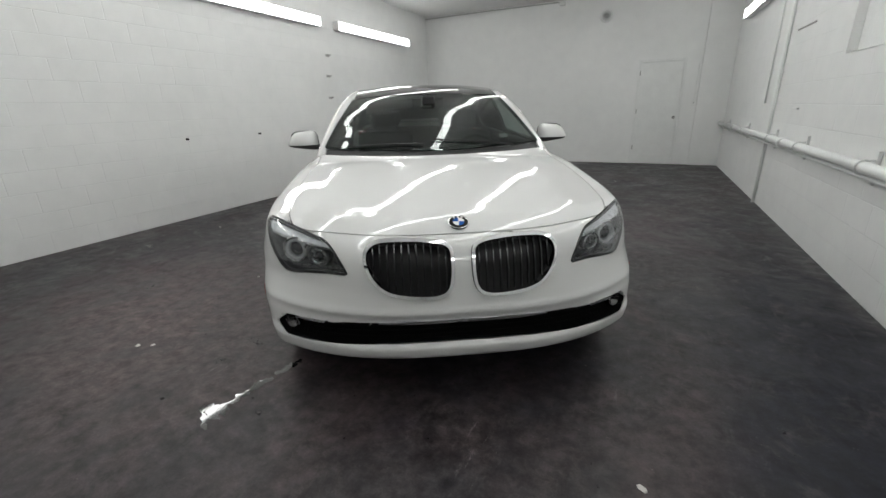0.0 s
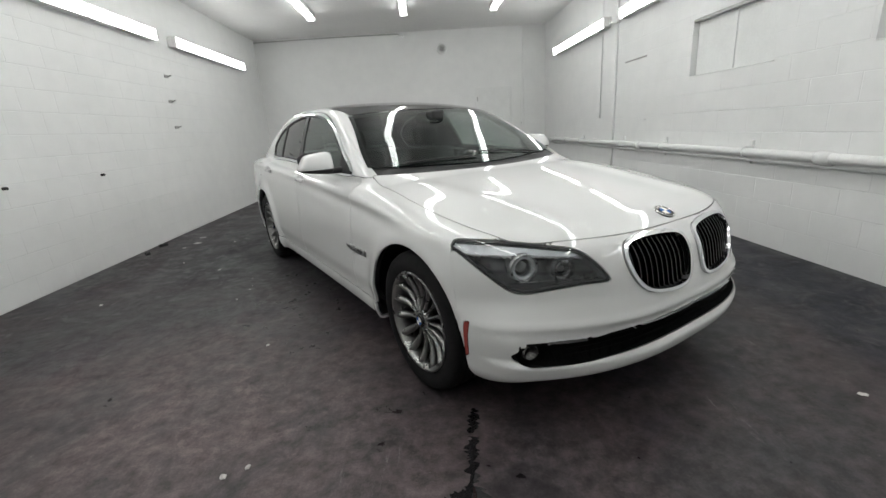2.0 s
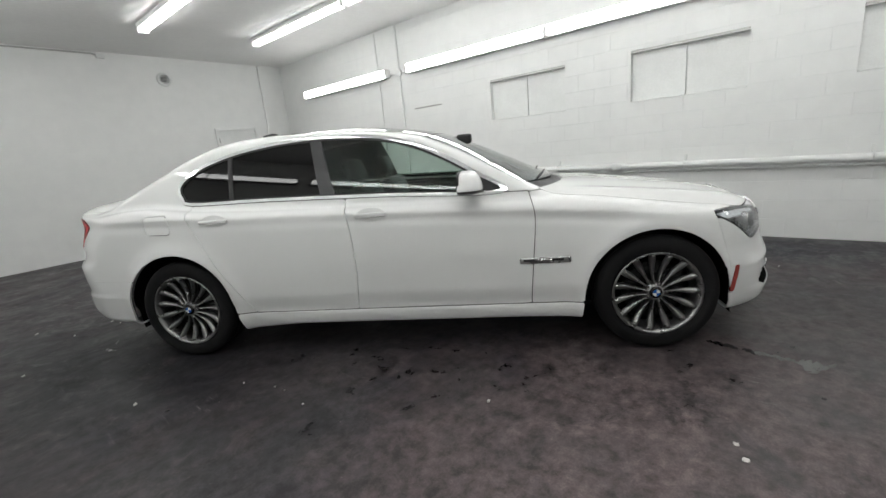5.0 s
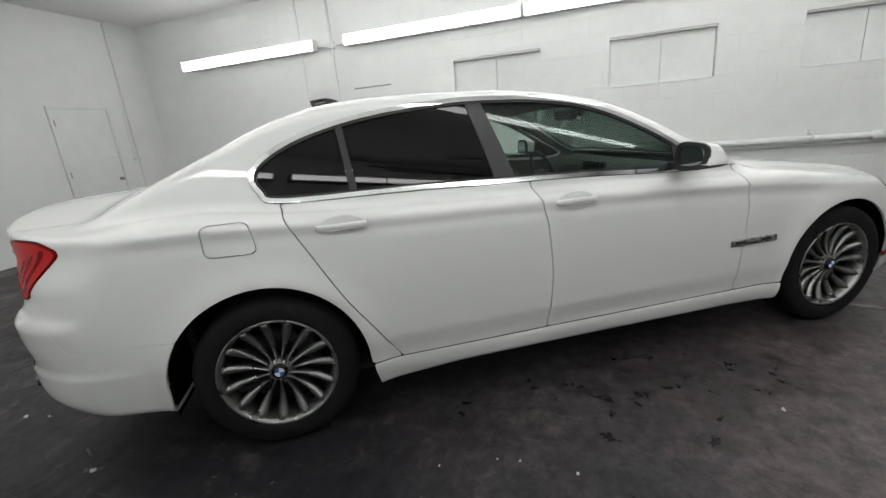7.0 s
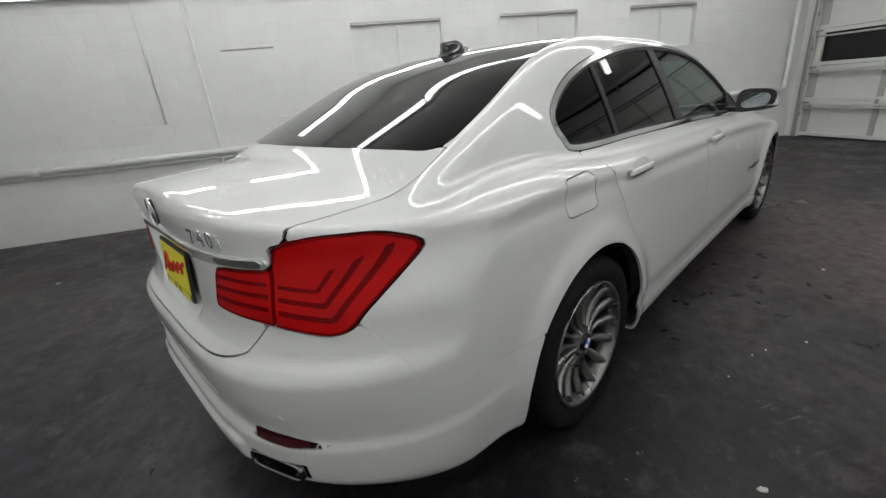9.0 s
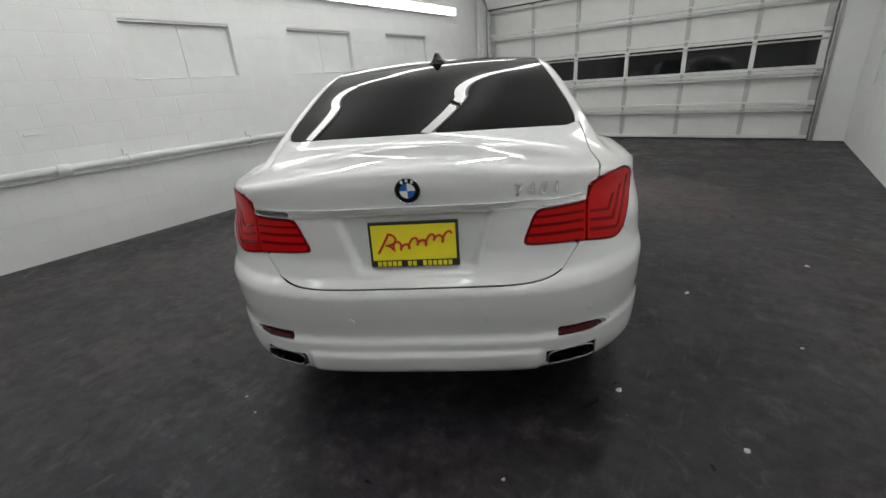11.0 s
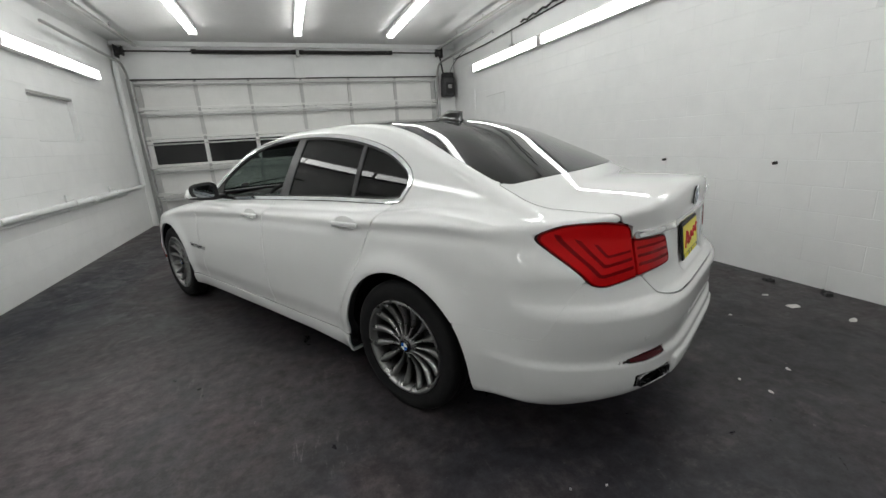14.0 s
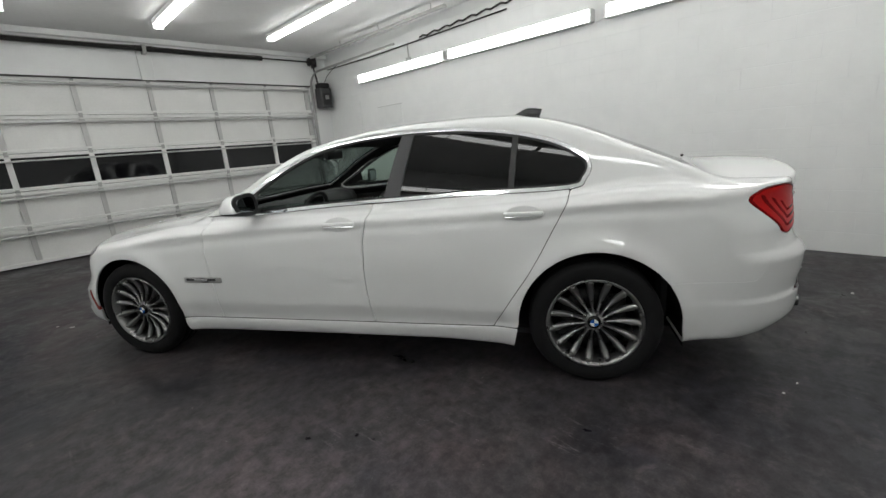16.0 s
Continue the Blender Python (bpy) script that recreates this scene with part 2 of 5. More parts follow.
M_LINER.node_tree.nodes["Principled BSDF"].inputs["Specular IOR Level"].default_value = 0.1
M_PILLAR = worn("satin_black_pillar", (0.028, 0.028, 0.030), 0.36, amount=0.1, scale=30, relief=0)
M_CHROME = material("chrome", (0.86, 0.87, 0.88), 0.09, 1.0)
M_ALLOY = worn("alloy_wheel_metal", (0.27, 0.27, 0.267), 0.30, 0.92, amount=0.06, scale=12, relief=0.0)
# Brake metal darkened so the gaps between the spokes read as shade.
M_ALLOYDARK = worn("darkened_brake_metal", (0.014, 0.0138, 0.0135), 0.6, 0.4, amount=0.25, scale=15)
M_GLASS_F = glass_tint("green_tinted_glass", (0.64, 0.72, 0.68), (0.85, 0.85, 0.85), ior=1.45)
M_GLASS_D = glass_tint("privacy_glass", (0.02, 0.02, 0.024), ior=1.38)
M_GLASS_W = glass_tint("windscreen_glass", (0.51, 0.57, 0.55), ior=1.45)
M_LENS = glass_tint("clear_lens", (0.93, 0.94, 0.95))
M_LEATHER = worn("black_leather", (0.018, 0.018, 0.019), 0.45, amount=0.2, scale=18)
M_HEADLINER = worn("grey_headliner", (0.045, 0.045, 0.045), 0.9, amount=0.06, scale=30)
M_RED = material("red_lens", (0.50, 0.005, 0.006), 0.3, spec=0.05, coat=0.2)
M_REDDARK = material("dark_red_lens", (0.17, 0.001, 0.002), 0.25, spec=0.05, coat=0.2)
M_REFLECTOR = material("bumper_reflector_red", (0.05, 0.002, 0.005), 0.2, spec=0.2, coat=0.3)
M_AMBER = material("amber_red_marker", (0.34, 0.055, 0.045), 0.2, coat=0.4)
M_YELLOW = worn("yellow_plate_paint", (0.82, 0.72, 0.02), 0.4, amount=0.05, scale=30, relief=0)
M_BLUE = material("emblem_blue", (0.02, 0.12, 0.45), 0.15, coat=0.8)
M_LAMPGREY = worn("headlight_housing", (0.15, 0.152, 0.157), 0.3, 0.35, amount=0.2, scale=30, relief=0)
M_LAMPRING = material("pale_halo", (0.58, 0.59, 0.60), 0.25, 0.2)
M_BROW = worn("pale_brow_plastic", (0.74, 0.75, 0.76), 0.3, 0.0, amount=0.15, scale=25, relief=0)
M_BEZEL = worn("dark_headlight_bezel", (0.045, 0.046, 0.048), 0.3, 0.2, amount=0.2, scale=25, relief=0)
M_DARKGLASS = material("projector_glass", (0.03, 0.031, 0.034), 0.04, 0.0, coat=1.0)
# Chrome coloured nearly black, so the dark reflection is painted into the slats.
M_SLAT = material("darkened_chrome_slat", (0.042, 0.042, 0.044), 0.16, 1.0)
# Whitened chrome: the strip's bright wall reflection is put into its colour.
M_STRIPSHINE = material("lid_strip_painted_shine", (0.80, 0.805, 0.80), 0.12, 0.5, coat=1.0)
M_CHROMEDULL = worn("satin_chrome", (0.42, 0.42, 0.42), 0.28, 1.0, amount=0.1, scale=20, relief=0)
M_CHROMEDARK = worn("dark_chrome", (0.22, 0.22, 0.22), 0.22, 1.0, amount=0.15, scale=20, relief=0)
# Grey base colour darkens what the mirror reflects.
M_MIRROR = material("grey_mirror_glass", (0.36, 0.38, 0.40), 0.02, 1.0)
M_SCRIPT = material("red_script_paint", (0.55, 0.02, 0.015), 0.4)
M_CARPET = worn("dark_carpet", (0.02, 0.02, 0.021), 0.95, amount=0.2, scale=60)
M_LININGDARK = worn("dark_lining", (0.03, 0.03, 0.031), 0.8, amount=0.1, scale=40)
M_STILE = worn("grey_door_stile", (0.50, 0.50, 0.49), 0.5, 0.2, amount=0.12, scale=8)
M_STEELLIGHT = worn("light_galvanised_steel", (0.50, 0.50, 0.49), 0.45, 0.55, amount=0.2, scale=10)
M_OPENER = worn("opener_plastic", (0.05, 0.05, 0.052), 0.5, amount=0.2, scale=12)
M_SCUFF = worn("grey_scuff", (0.34, 0.34, 0.33), 0.7, amount=0.3, scale=25)
M_SPILL = material("water_film", (0.018, 0.017, 0.018), 0.05, 0.0, 0.5, 0.6)
M_PAPER = worn("pale_bit", (0.62, 0.6, 0.58), 0.8, amount=0.2, scale=40)


# ---- mesh helpers ----
def mesh_object(name, verts, faces, mat, parent=None, label="", smooth=False):
    me = bpy.data.meshes.new(name)
    me.from_pydata([tuple(v) for v in verts], [], [tuple(f) for f in faces])
    me.materials.append(mat)
    if smooth:
        me.shade_smooth()
    ob = new(name, me)
    ob.parent = parent
    if label:
        tagged(ob, label)
    return ob


def part(name, bm, mat, parent=None, label="", smooth=False):
    me = bpy.data.meshes.new(name)
    bm.to_mesh(me)
    bm.free()
    me.materials.append(mat)
    if smooth:
        me.shade_smooth()
    ob = new(name, me)
    ob.parent = parent
    if label:
        tagged(ob, label)
    return ob


def box(bm, lo, hi, bevel=0.0, m=None, segments=2):
    lo, hi = Vector(lo), Vector(hi)
    made = bmesh.ops.create_cube(bm, size=1.0, matrix=(m or Matrix()) @ Matrix.Translation((lo + hi) / 2) @ Matrix.Diagonal((*(hi - lo), 1)))
    if bevel:
        edges = list({e for v in made["verts"] for e in v.link_edges})
        bmesh.ops.bevel(bm, geom=edges, offset=bevel, segments=segments, affect="EDGES", profile=0.5)
    return bm


def rod(bm, a, b, r, sides=12, r2=None):
    a, b = Vector(a), Vector(b)
    q = (b - a).to_track_quat("Z", "Y").to_matrix().to_4x4()
    bmesh.ops.create_cone(bm, cap_ends=True, segments=sides, radius1=r, radius2=r if r2 is None else r2, depth=(b - a).length, matrix=Matrix.Translation((a + b) / 2) @ q)
    return bm


def tube_line(bm, pts, r, sides=8, closed=False):
    """A round bar swept along a line of points."""
    pts = [Vector(p) for p in pts]
    n = len(pts)
    rings, up = [], None
    for k, p in enumerate(pts):
        d = (pts[(k + 1) % n] - pts[k - 1]) if closed else (pts[min(k + 1, n - 1)] - pts[max(k - 1, 0)])
        d.normalize()
        if up is None:
            up = d.orthogonal().normalized()
        up = (up - d * up.dot(d)).normalized()
        w = d.cross(up)
        rings.append([bm.verts.new(p + (up * math.cos(a) + w * math.sin(a)) * r) for a in (2 * math.pi * j / sides for j in range(sides))])
    for k in range(n if closed else n - 1):
        A, B = rings[k], rings[(k + 1) % n]
        for j in range(sides):
            bm.faces.new((A[j], A[(j + 1) % sides], B[(j + 1) % sides], B[j]))
    if not closed:
        bm.faces.new(rings[0][::-1])
        bm.faces.new(rings[-1])
    return bm


def thing(name, label, category, group="", at=None):
    ob = new(name)
    ob.empty_display_size = 0.1
    if at is not None:
        ob.matrix_basis = at
    return tagged(ob, label, category, group)


def lathe_x(profile, x, m=None, sides=28):
    """A shape of revolution round the x axis from (x, r) points, moved to x."""
    bm = bmesh.new()
    rings = [[bm.verts.new((x + u, r * math.cos(a), r * math.sin(a))) for a in (2 * math.pi * k / sides for k in range(sides))] for u, r in profile]
    for A, B in zip(rings, rings[1:]):
        for k in range(sides):
            bm.faces.new((A[k], B[k], B[(k + 1) % sides], A[(k + 1) % sides]))
    bmesh.ops.recalc_face_normals(bm, faces=bm.faces)
    if m is not None:
        bm.transform(m)
    return bm


# ---- the room ----
def structure(name, bm, mat, label=""):
    return tagged(part(name, bm, mat), label, "", "", "structure")


structure("floor", box(bmesh.new(), (XW - 0.2, YS - 0.3, -0.2), (XE + 0.2, YN + 0.2, 0)), M_FLOOR, "dark grey-purple painted concrete floor, stained and wet")
structure("ceiling", box(bmesh.new(), (XW - 0.2, YS - 0.3, ZC), (XE + 0.2, YN + 0.2, ZC + 0.15)), M_CEIL, "plain off-white painted ceiling")
structure("wall_west", box(bmesh.new(), (XW - 0.2, YS - 0.3, 0), (XW, YN + 0.2, ZC)), M_WALL_X, "white-painted concrete block wall, scuffed")
structure("wall_north", box(bmesh.new(), (XW, YN, 0), (XE, YN + 0.2, ZC)), M_WALL_Y, "plain white-painted end wall")

# The east wall has blocked-up window niches.
NICHE_Z0, NICHE_Z1, NICHE_D = 1.60, 2.185, 0.09
NICHES = [(1.40, 2.57), (-0.59, 0.57), (-2.56, -1.42)]
bm = bmesh.new()
edges_y = [YS - 0.3] + [v for a, b in sorted(NICHES) for v in (a, b)] + [YN + 0.2]
for k in range(len(edges_y) - 1):
    y0, y1 = edges_y[k], edges_y[k + 1]
    if k % 2 == 0:
        box(bm, (XE, y0, 0), (XE + 0.2, y1, ZC))
    else:
        box(bm, (XE, y0, 0), (XE + 0.2, y1, NICHE_Z0))
        box(bm, (XE, y0, NICHE_Z1), (XE + 0.2, y1, ZC))
        box(bm, (XE + NICHE_D, y0, NICHE_Z0), (XE + 0.2, y1, NICHE_Z1))
bmesh.ops.remove_doubles(bm, verts=bm.verts, dist=1e-4)
structure("wall_east", bm, M_WALL_X, "white-painted block wall with blocked-up window niches")

# The south wall round the garage door.
GX0, GX1, GZ = -3.80, 2.18, 2.73
bm = bmesh.new()
box(bm, (XW, YS - 0.25, 0), (GX0, YS, ZC))
box(bm, (GX1, YS - 0.25, 0), (XE, YS, ZC))
box(bm, (GX0, YS - 0.25, GZ), (GX1, YS, ZC))
structure("wall_south", bm, M_WALL_Y, "white-painted end wall round the garage door")

# ---- the garage door ----
ROWS_Z = [0.02, 0.575, 1.115, 1.655, 2.19, 2.73]
COLS_X = [GX1 - 0.01, 1.14, 0.18, -0.82, -1.81, -2.83, GX0 + 0.01]
door = thing("garage_door", "white sectional garage door with a row of dark windows, closed", "garage door", "", pose(0, YS, 0))
for r in range(5):
    z0, z1 = ROWS_Z[r] + 0.003, ROWS_Z[r + 1] - 0.003
    glazed = r == 2
    sec = bmesh.new()
    box(sec, (GX0 + 0.012, -0.09, z0), (GX1 - 0.012, -0.075, z1)) if not glazed else None
    for z in (z0, z1 - 0.055):
        box(sec, (GX0 + 0.012, -0.075, z), (GX1 - 0.012, -0.035, z + 0.055), 0.004)
    section = part("door_section", sec, M_DOORPANEL, door, "white steel door section")
    for k, x in enumerate(COLS_X):
        w = 0.035 if 0 < k < 6 else 0.05
        xc = min(max(x, GX0 + 0.07), GX1 - 0.07)
        part("stile", box(bmesh.new(), (xc - w, -0.074, z0 + 0.056), (xc + w, -0.032 - (0.012 if not glazed else 0), z1 - 0.056), 0.004), M_STILE if not glazed else M_DOORPANEL, section)
    if glazed:
        for k in range(6):
            part("window_pane", box(bmesh.new(), (COLS_X[k + 1] + 0.02, -0.075, z0 + 0.04), (COLS_X[k] - 0.02, -0.068, z1 - 0.04)), M_NIGHT, section, "dark window pane")
    # Galvanised stiffening bar near the top of the section.
    zb = z1 - 0.115 if r < 4 else z1 - 0.10
    part("stiffening_bar", box(bmesh.new(), (GX0 + 0.03, -0.034, zb), (GX1 - 0.03, 0.022, zb + 0.028), 0.008), M_STEELLIGHT, section, "grey steel stiffening bar")
    for k, x in enumerate(COLS_X[1:-1]):
        part("hinge", box(bmesh.new(), (x - 0.025, -0.036, z1 - 0.035), (x + 0.025, -0.026, z1 + 0.035), 0.003), M_STEEL, section)
    for x in (GX0 + 0.05, GX1 - 0.05):
        part("roller", rod(bmesh.new(), (x - 0.05, -0.02, z1 - 0.02), (x + 0.05, -0.02, z1 - 0.02), 0.012, 10), M_STEEL, section)
for x in (GX0 - 0.015, GX1 + 0.015):
    bm = bmesh.new()
    pts = [(x, YS + 0.03, 0.02), (x, YS + 0.03, 2.62)] + [(x, YS + 0.03 + 0.36 * (1 - math.cos(a)), 2.62 + 0.36 * math.sin(a)) for a in np.linspace(0.2, math.pi / 2, 7)] + [(x, YS + 2.9, 3.0)]
    tube_line(bm, pts, 0.022, 6)
    tagged(part("door_track", bm, M_STEEL, None), "grey galvanised steel roller track beside the door", "door track", "door tracks")
    tagged(part("track_angle", box(bmesh.new(), (x - 0.05 if x < 0 else x, YS + 0.004, 0), (x if x < 0 else x + 0.05, YS + 0.03, 2.75), 0.003), M_STEEL), "grey steel angle holding the door track", "angle iron", "track angles")
    for k in range(5):
        z = 0.35 + 0.5 * k
        tagged(part("track_bracket", box(bmesh.new(), (x - 0.03, YS + 0.003, z), (x + 0.03, YS + 0.05, z + 0.05), 0.003), M_STEEL), "small grey steel bracket on the door track", "bracket", "track brackets")

# Torsion shaft with its springs over the door.
shaft = thing("torsion_shaft", "dark steel torsion shaft with two long springs", "door shaft", "", pose(0, YS + 0.14, 3.20))
part("shaft", rod(bmesh.new(), (GX0 - 0.12, 0, 0), (GX1 + 0.10, 0, 0), 0.014, 12), M_DARKSTEEL, shaft, "", True)
for x0, x1 in ((-2.74, -0.90), (-0.76, 1.03)):
    bm = bmesh.new()
    n = 14 * 62
    pts = [(x0 + (x1 - x0) * k / n, 0.040 * math.cos(2 * math.pi * k / 14), 0.040 * math.sin(2 * math.pi * k / 14) - 0.012 * math.sin(math.pi * k / n)) for k in range(n + 1)]
    part("spring", tube_line(bm, pts, 0.0062, 5), M_DARKSTEEL, shaft, "black oily coil spring", True)
    part("spring_core", rod(bmesh.new(), (x0, 0, -0.006), (x1, 0, -0.006), 0.032, 12), M_DARKSTEEL, shaft)
    for x in (x0, x1):
        part("spring_cone", rod(bmesh.new(), (x - 0.04, 0, 0), (x + 0.04, 0, 0), 0.045, 14), M_DARKSTEEL, shaft)
for x in (GX0 - 0.03, GX1 + 0.02):
    part("cable_drum", lathe_x([(-0.045, 0.02), (-0.045, 0.085), (-0.035, 0.088), (-0.028, 0.07), (0.028, 0.066), (0.035, 0.088), (0.045, 0.085), (0.045, 0.02)], x), M_DARKSTEEL, shaft, "", True)
    part("bearing_plate", box(bmesh.new(), (x - 0.09 if x < 0 else x + 0.06, -0.135, -0.10), (x - 0.075 if x < 0 else x + 0.075, 0.08, 0.10), 0.004), M_DARKSTEEL, shaft)
part("centre_bracket", box(bmesh.new(), (-0.86, -0.138, -0.075), (-0.80, 0.03, 0.06), 0.006), M_STEEL, shaft)
tagged(part("spring_pad", box(bmesh.new(), (-0.93, YS + 0.001, GZ), (-0.73, YS + 0.038, ZC - 0.002), 0.004), M_WHITE), "white-painted timber spring pad over the door", "timber pad")
tagged(part("header_beam", box(bmesh.new(), (XW + 0.002, YS + 0.001, ZC - 0.085), (XE - 0.002, YS + 0.10, ZC - 0.002), 0.006), M_WHITE), "white-painted header beam under the ceiling", "beam")
tagged(part("door_top_seal", box(bmesh.new(), (GX0 - 0.02, YS + 0.001, GZ - 0.012), (GX1 + 0.02, YS + 0.02, GZ + 0.012), 0.003), M_DARKSTEEL), "dark rubber strip along the door's top", "seal")

# Wall-mounted door opener.
op = thing("door_opener", "dark grey wall-mounted garage door opener", "door opener", "", pose(-4.03, YS + 0.16, 2.52))
part("case", box(bmesh.new(), (-0.13, -0.13, -0.25), (0.14, 0.12, 0.16), 0.03, None, 3), M_OPENER, op, "dark grey plastic case", True)
part("cover", box(bmesh.new(), (-0.095, 0.115, -0.20), (0.105, 0.135, 0.05), 0.012), M_BLACK, op)
part("label_panel", box(bmesh.new(), (-0.04, 0.132, -0.08), (0.05, 0.138, 0.0), 0.002), M_STEEL, op)
part("motor_top", box(bmesh.new(), (-0.11, -0.11, 0.16), (0.12, 0.10, 0.26), 0.02), M_BLACK, op)
part("chain_arm", rod(bmesh.new(), (0.10, 0.0, 0.20), (0.16, -0.02, 0.63), 0.018, 10), M_DARKSTEEL, op)
part("power_lead", tube_line(bmesh.new(), [(-0.05, -0.02, 0.25), (-0.12, 0.05, 0.42), (-0.16, 0.3, 0.55), (-0.17, 0.7, 0.62)], 0.006, 6), M_BLACK, op)


# ---- pipes, doors and fittings on the walls ----
def pipe(points, r, mat, label, name="wall_pipe", group="wall pipes"):
    return tagged(part(name, tube_line(bmesh.new(), points, r, 14), mat, None, "", True), label, "pipe", group)


px = XE - 0.075
pipe([(px, YN - 0.02, 0.845), (px, 5.0, 0.842), (px, 2.0, 0.838), (px, -1.0, 0.825), (px, -4.35, 0.815), (px, -4.40, 0.825), (px, -4.42, 0.86), (px, -4.42, 2.4), (px, -4.43, 2.95), (px, -4.46, 3.02), (px, -4.60, 3.04)], 0.038, M_WHITE, "white-painted sprinkler pipe along the block wall")
pipe([(px + 0.035, YN - 0.02, 0.772), (px + 0.035, 2.0, 0.768), (px + 0.035, -3.6, 0.752)], 0.015, M_WHITE, "thin white-painted conduit below the large pipe")
for y in (7.3, 5.6, 4.0, 2.9, 1.5, -0.05, -1.6, -3.0):
    clip = thing("pipe_clip", "white-painted steel pipe clip on the wall", "pipe clip", "pipe clips", pose(px, y, 0.83))
    part("strap", tube_line(bmesh.new(), [(0.07, 0, 0.055)] + [(0.045 * math.cos(a), 0, 0.045 * math.sin(a) + 0.008) for a in np.linspace(1.2, 4.9, 10)] + [(0.07, 0, -0.05)], 0.008, 6), M_WHITE, clip)
    part("rail", box(bmesh.new(), (0.05, -0.016, -0.10), (0.073, 0.016, 0.11), 0.003), M_WHITE, clip)
for y in (6.4, 3.45, 0.7, -2.2):
    tagged(part("pipe_coupling", rod(bmesh.new(), (px, y - 0.055, 0.84 - 0.0026 * (6 - y)), (px, y + 0.055, 0.84 - 0.0026 * (6 - y)), 0.052, 18), M_WHITE, None, "", True), "white-painted coupling on the wall pipe", "coupling", "pipe couplings")
pipe([(XE - 0.022, 4.42, 0.004), (XE - 0.022, 4.41, 0.7), (XE - 0.022, 4.39, 0.9), (XE - 0.022, 4.39, ZC - 0.01)], 0.020, M_WHITE, "white-painted upright conduit on the wall", "conduit", "conduits")
pipe([(XE - 0.014, 4.92, 1.22), (XE - 0.014, 4.92, ZC - 0.01)], 0.010, M_WHITE, "thin white-painted upright conduit", "conduit", "conduits")
pipe([(XE - 0.03, 4.64, 2.60), (XE - 0.03, 4.45, 2.60), (XE - 0.03, 4.12, 2.61)], 0.009, M_WHITE, "thin conduit between two strip lights", "conduit", "conduits")
tagged(part("junction_box", box(bmesh.new(), (XE - 0.045, 4.34, 2.56), (XE - 0.001, 4.45, 2.66), 0.006), M_WHITE), "white-painted junction box on the conduit", "junction box", "junction boxes")
tagged(part("lifted_paint", box(bmesh.new(), (XE - 0.008, 3.52, 1.965), (XE - 0.001, 4.12, 1.985), 0.003, pose(0, 0, 0)), M_SCUFF), "ragged edge of lifted paint on the wall", "paint flake", "paint flakes")
tagged(part("wall_stub", box(bmesh.new(), (XE - 0.02, 3.45, 1.165), (XE - 0.001, 3.62, 1.18), 0.004), M_WHITE), "short white-painted stub on the wall", "stub")
for a, b in NICHES:
    niche = thing("blocked_window", "blocked-up window painted white, with its old sill", "window", "blocked windows", pose(XE + NICHE_D, (a + b) / 2, NICHE_Z0))
    h = NICHE_Z1 - NICHE_Z0
    part("board", box(bmesh.new(), (-0.022, a - (a + b) / 2 + 0.003, 0.006), (-0.002, -0.004, h - 0.012), 0.003), M_WHITE, niche)
    part("board", box(bmesh.new(), (-0.026, 0.003, 0.006), (-0.002, b - (a + b) / 2 - 0.003, h - 0.012), 0.003), M_WHITE, niche)
    part("window_sill", box(bmesh.new(), (-NICHE_D - 0.004, a - (a + b) / 2 + 0.003, 0.001), (-0.028, b - (a + b) / 2 - 0.003, 0.012), 0.003), M_WHITE, niche)
    part("lintel_angle", box(bmesh.new(), (-NICHE_D + 0.004, a - (a + b) / 2 + 0.003, h - 0.030), (-0.03, b - (a + b) / 2 - 0.003, h - 0.002), 0.002), M_STEELLIGHT, niche)

# The flush door in the north wall.
DX0, DX1, DZ = 0.68, 1.56, 2.09
nd = thing("flush_door", "plain white flush door with a white frame, closed", "door", "", pose(0, YN, 0))
part("leaf", box(bmesh.new(), (DX0 + 0.05, -0.022, 0.012), (DX1 - 0.05, -0.002, DZ - 0.05), 0.002), M_WHITE, nd)
for lo, hi in (((DX0, -0.034, 0.0), (DX0 + 0.046, -0.001, DZ)), ((DX1 - 0.046, -0.034, 0.0), (DX1, -0.001, DZ)), ((DX0 + 0.047, -0.034, DZ - 0.046), (DX1 - 0.047, -0.001, DZ))):
    part("door_frame", box(bmesh.new(), lo, hi, 0.003), M_WHITE, nd)
part("knob", lathe_x([(0, 0.001), (0.0, 0.02), (0.012, 0.026), (0.03, 0.018), (0.034, 0.012), (0.06, 0.012), (0.062, 0.03), (0.068, 0.03)], 0, pose(DX1 - 0.11, -0.09, 0.96, 0, 0, 90)), M_STEEL, nd, "steel knob", True)
for z in (0.3, 1.05, 1.8):
    part("hinge", box(bmesh.new(), (DX0 + 0.04, -0.036, z), (DX0 + 0.06, -0.022, z + 0.09), 0.002), M_STEEL, nd)
tagged(part("wall_pilaster", box(bmesh.new(), (1.83, YN - 0.05, 0), (XE - 0.001, YN - 0.001, ZC - 0.001), 0.004), M_WALL_Y), "white-painted pilaster in the corner", "pilaster")
sw = thing("light_switch", "white light switch on the pilaster", "switch", "", pose(1.78, YN - 0.001, 1.24))
part("plate", box(bmesh.new(), (-0.035, -0.012, -0.06), (0.035, 0.0, 0.06), 0.004), M_WHITE, sw)
part("toggle", box(bmesh.new(), (-0.01, -0.022, -0.012), (0.01, -0.012, 0.012), 0.003), M_STEEL, sw)
part("lead", rod(bmesh.new(), (0, -0.008, 0.06), (0, -0.008, 0.75), 0.007, 8), M_WHITE, sw)
ev = thing("extractor_vent", "round grey extractor vent high on the wall", "vent", "", pose(-0.04, YN, 2.99))
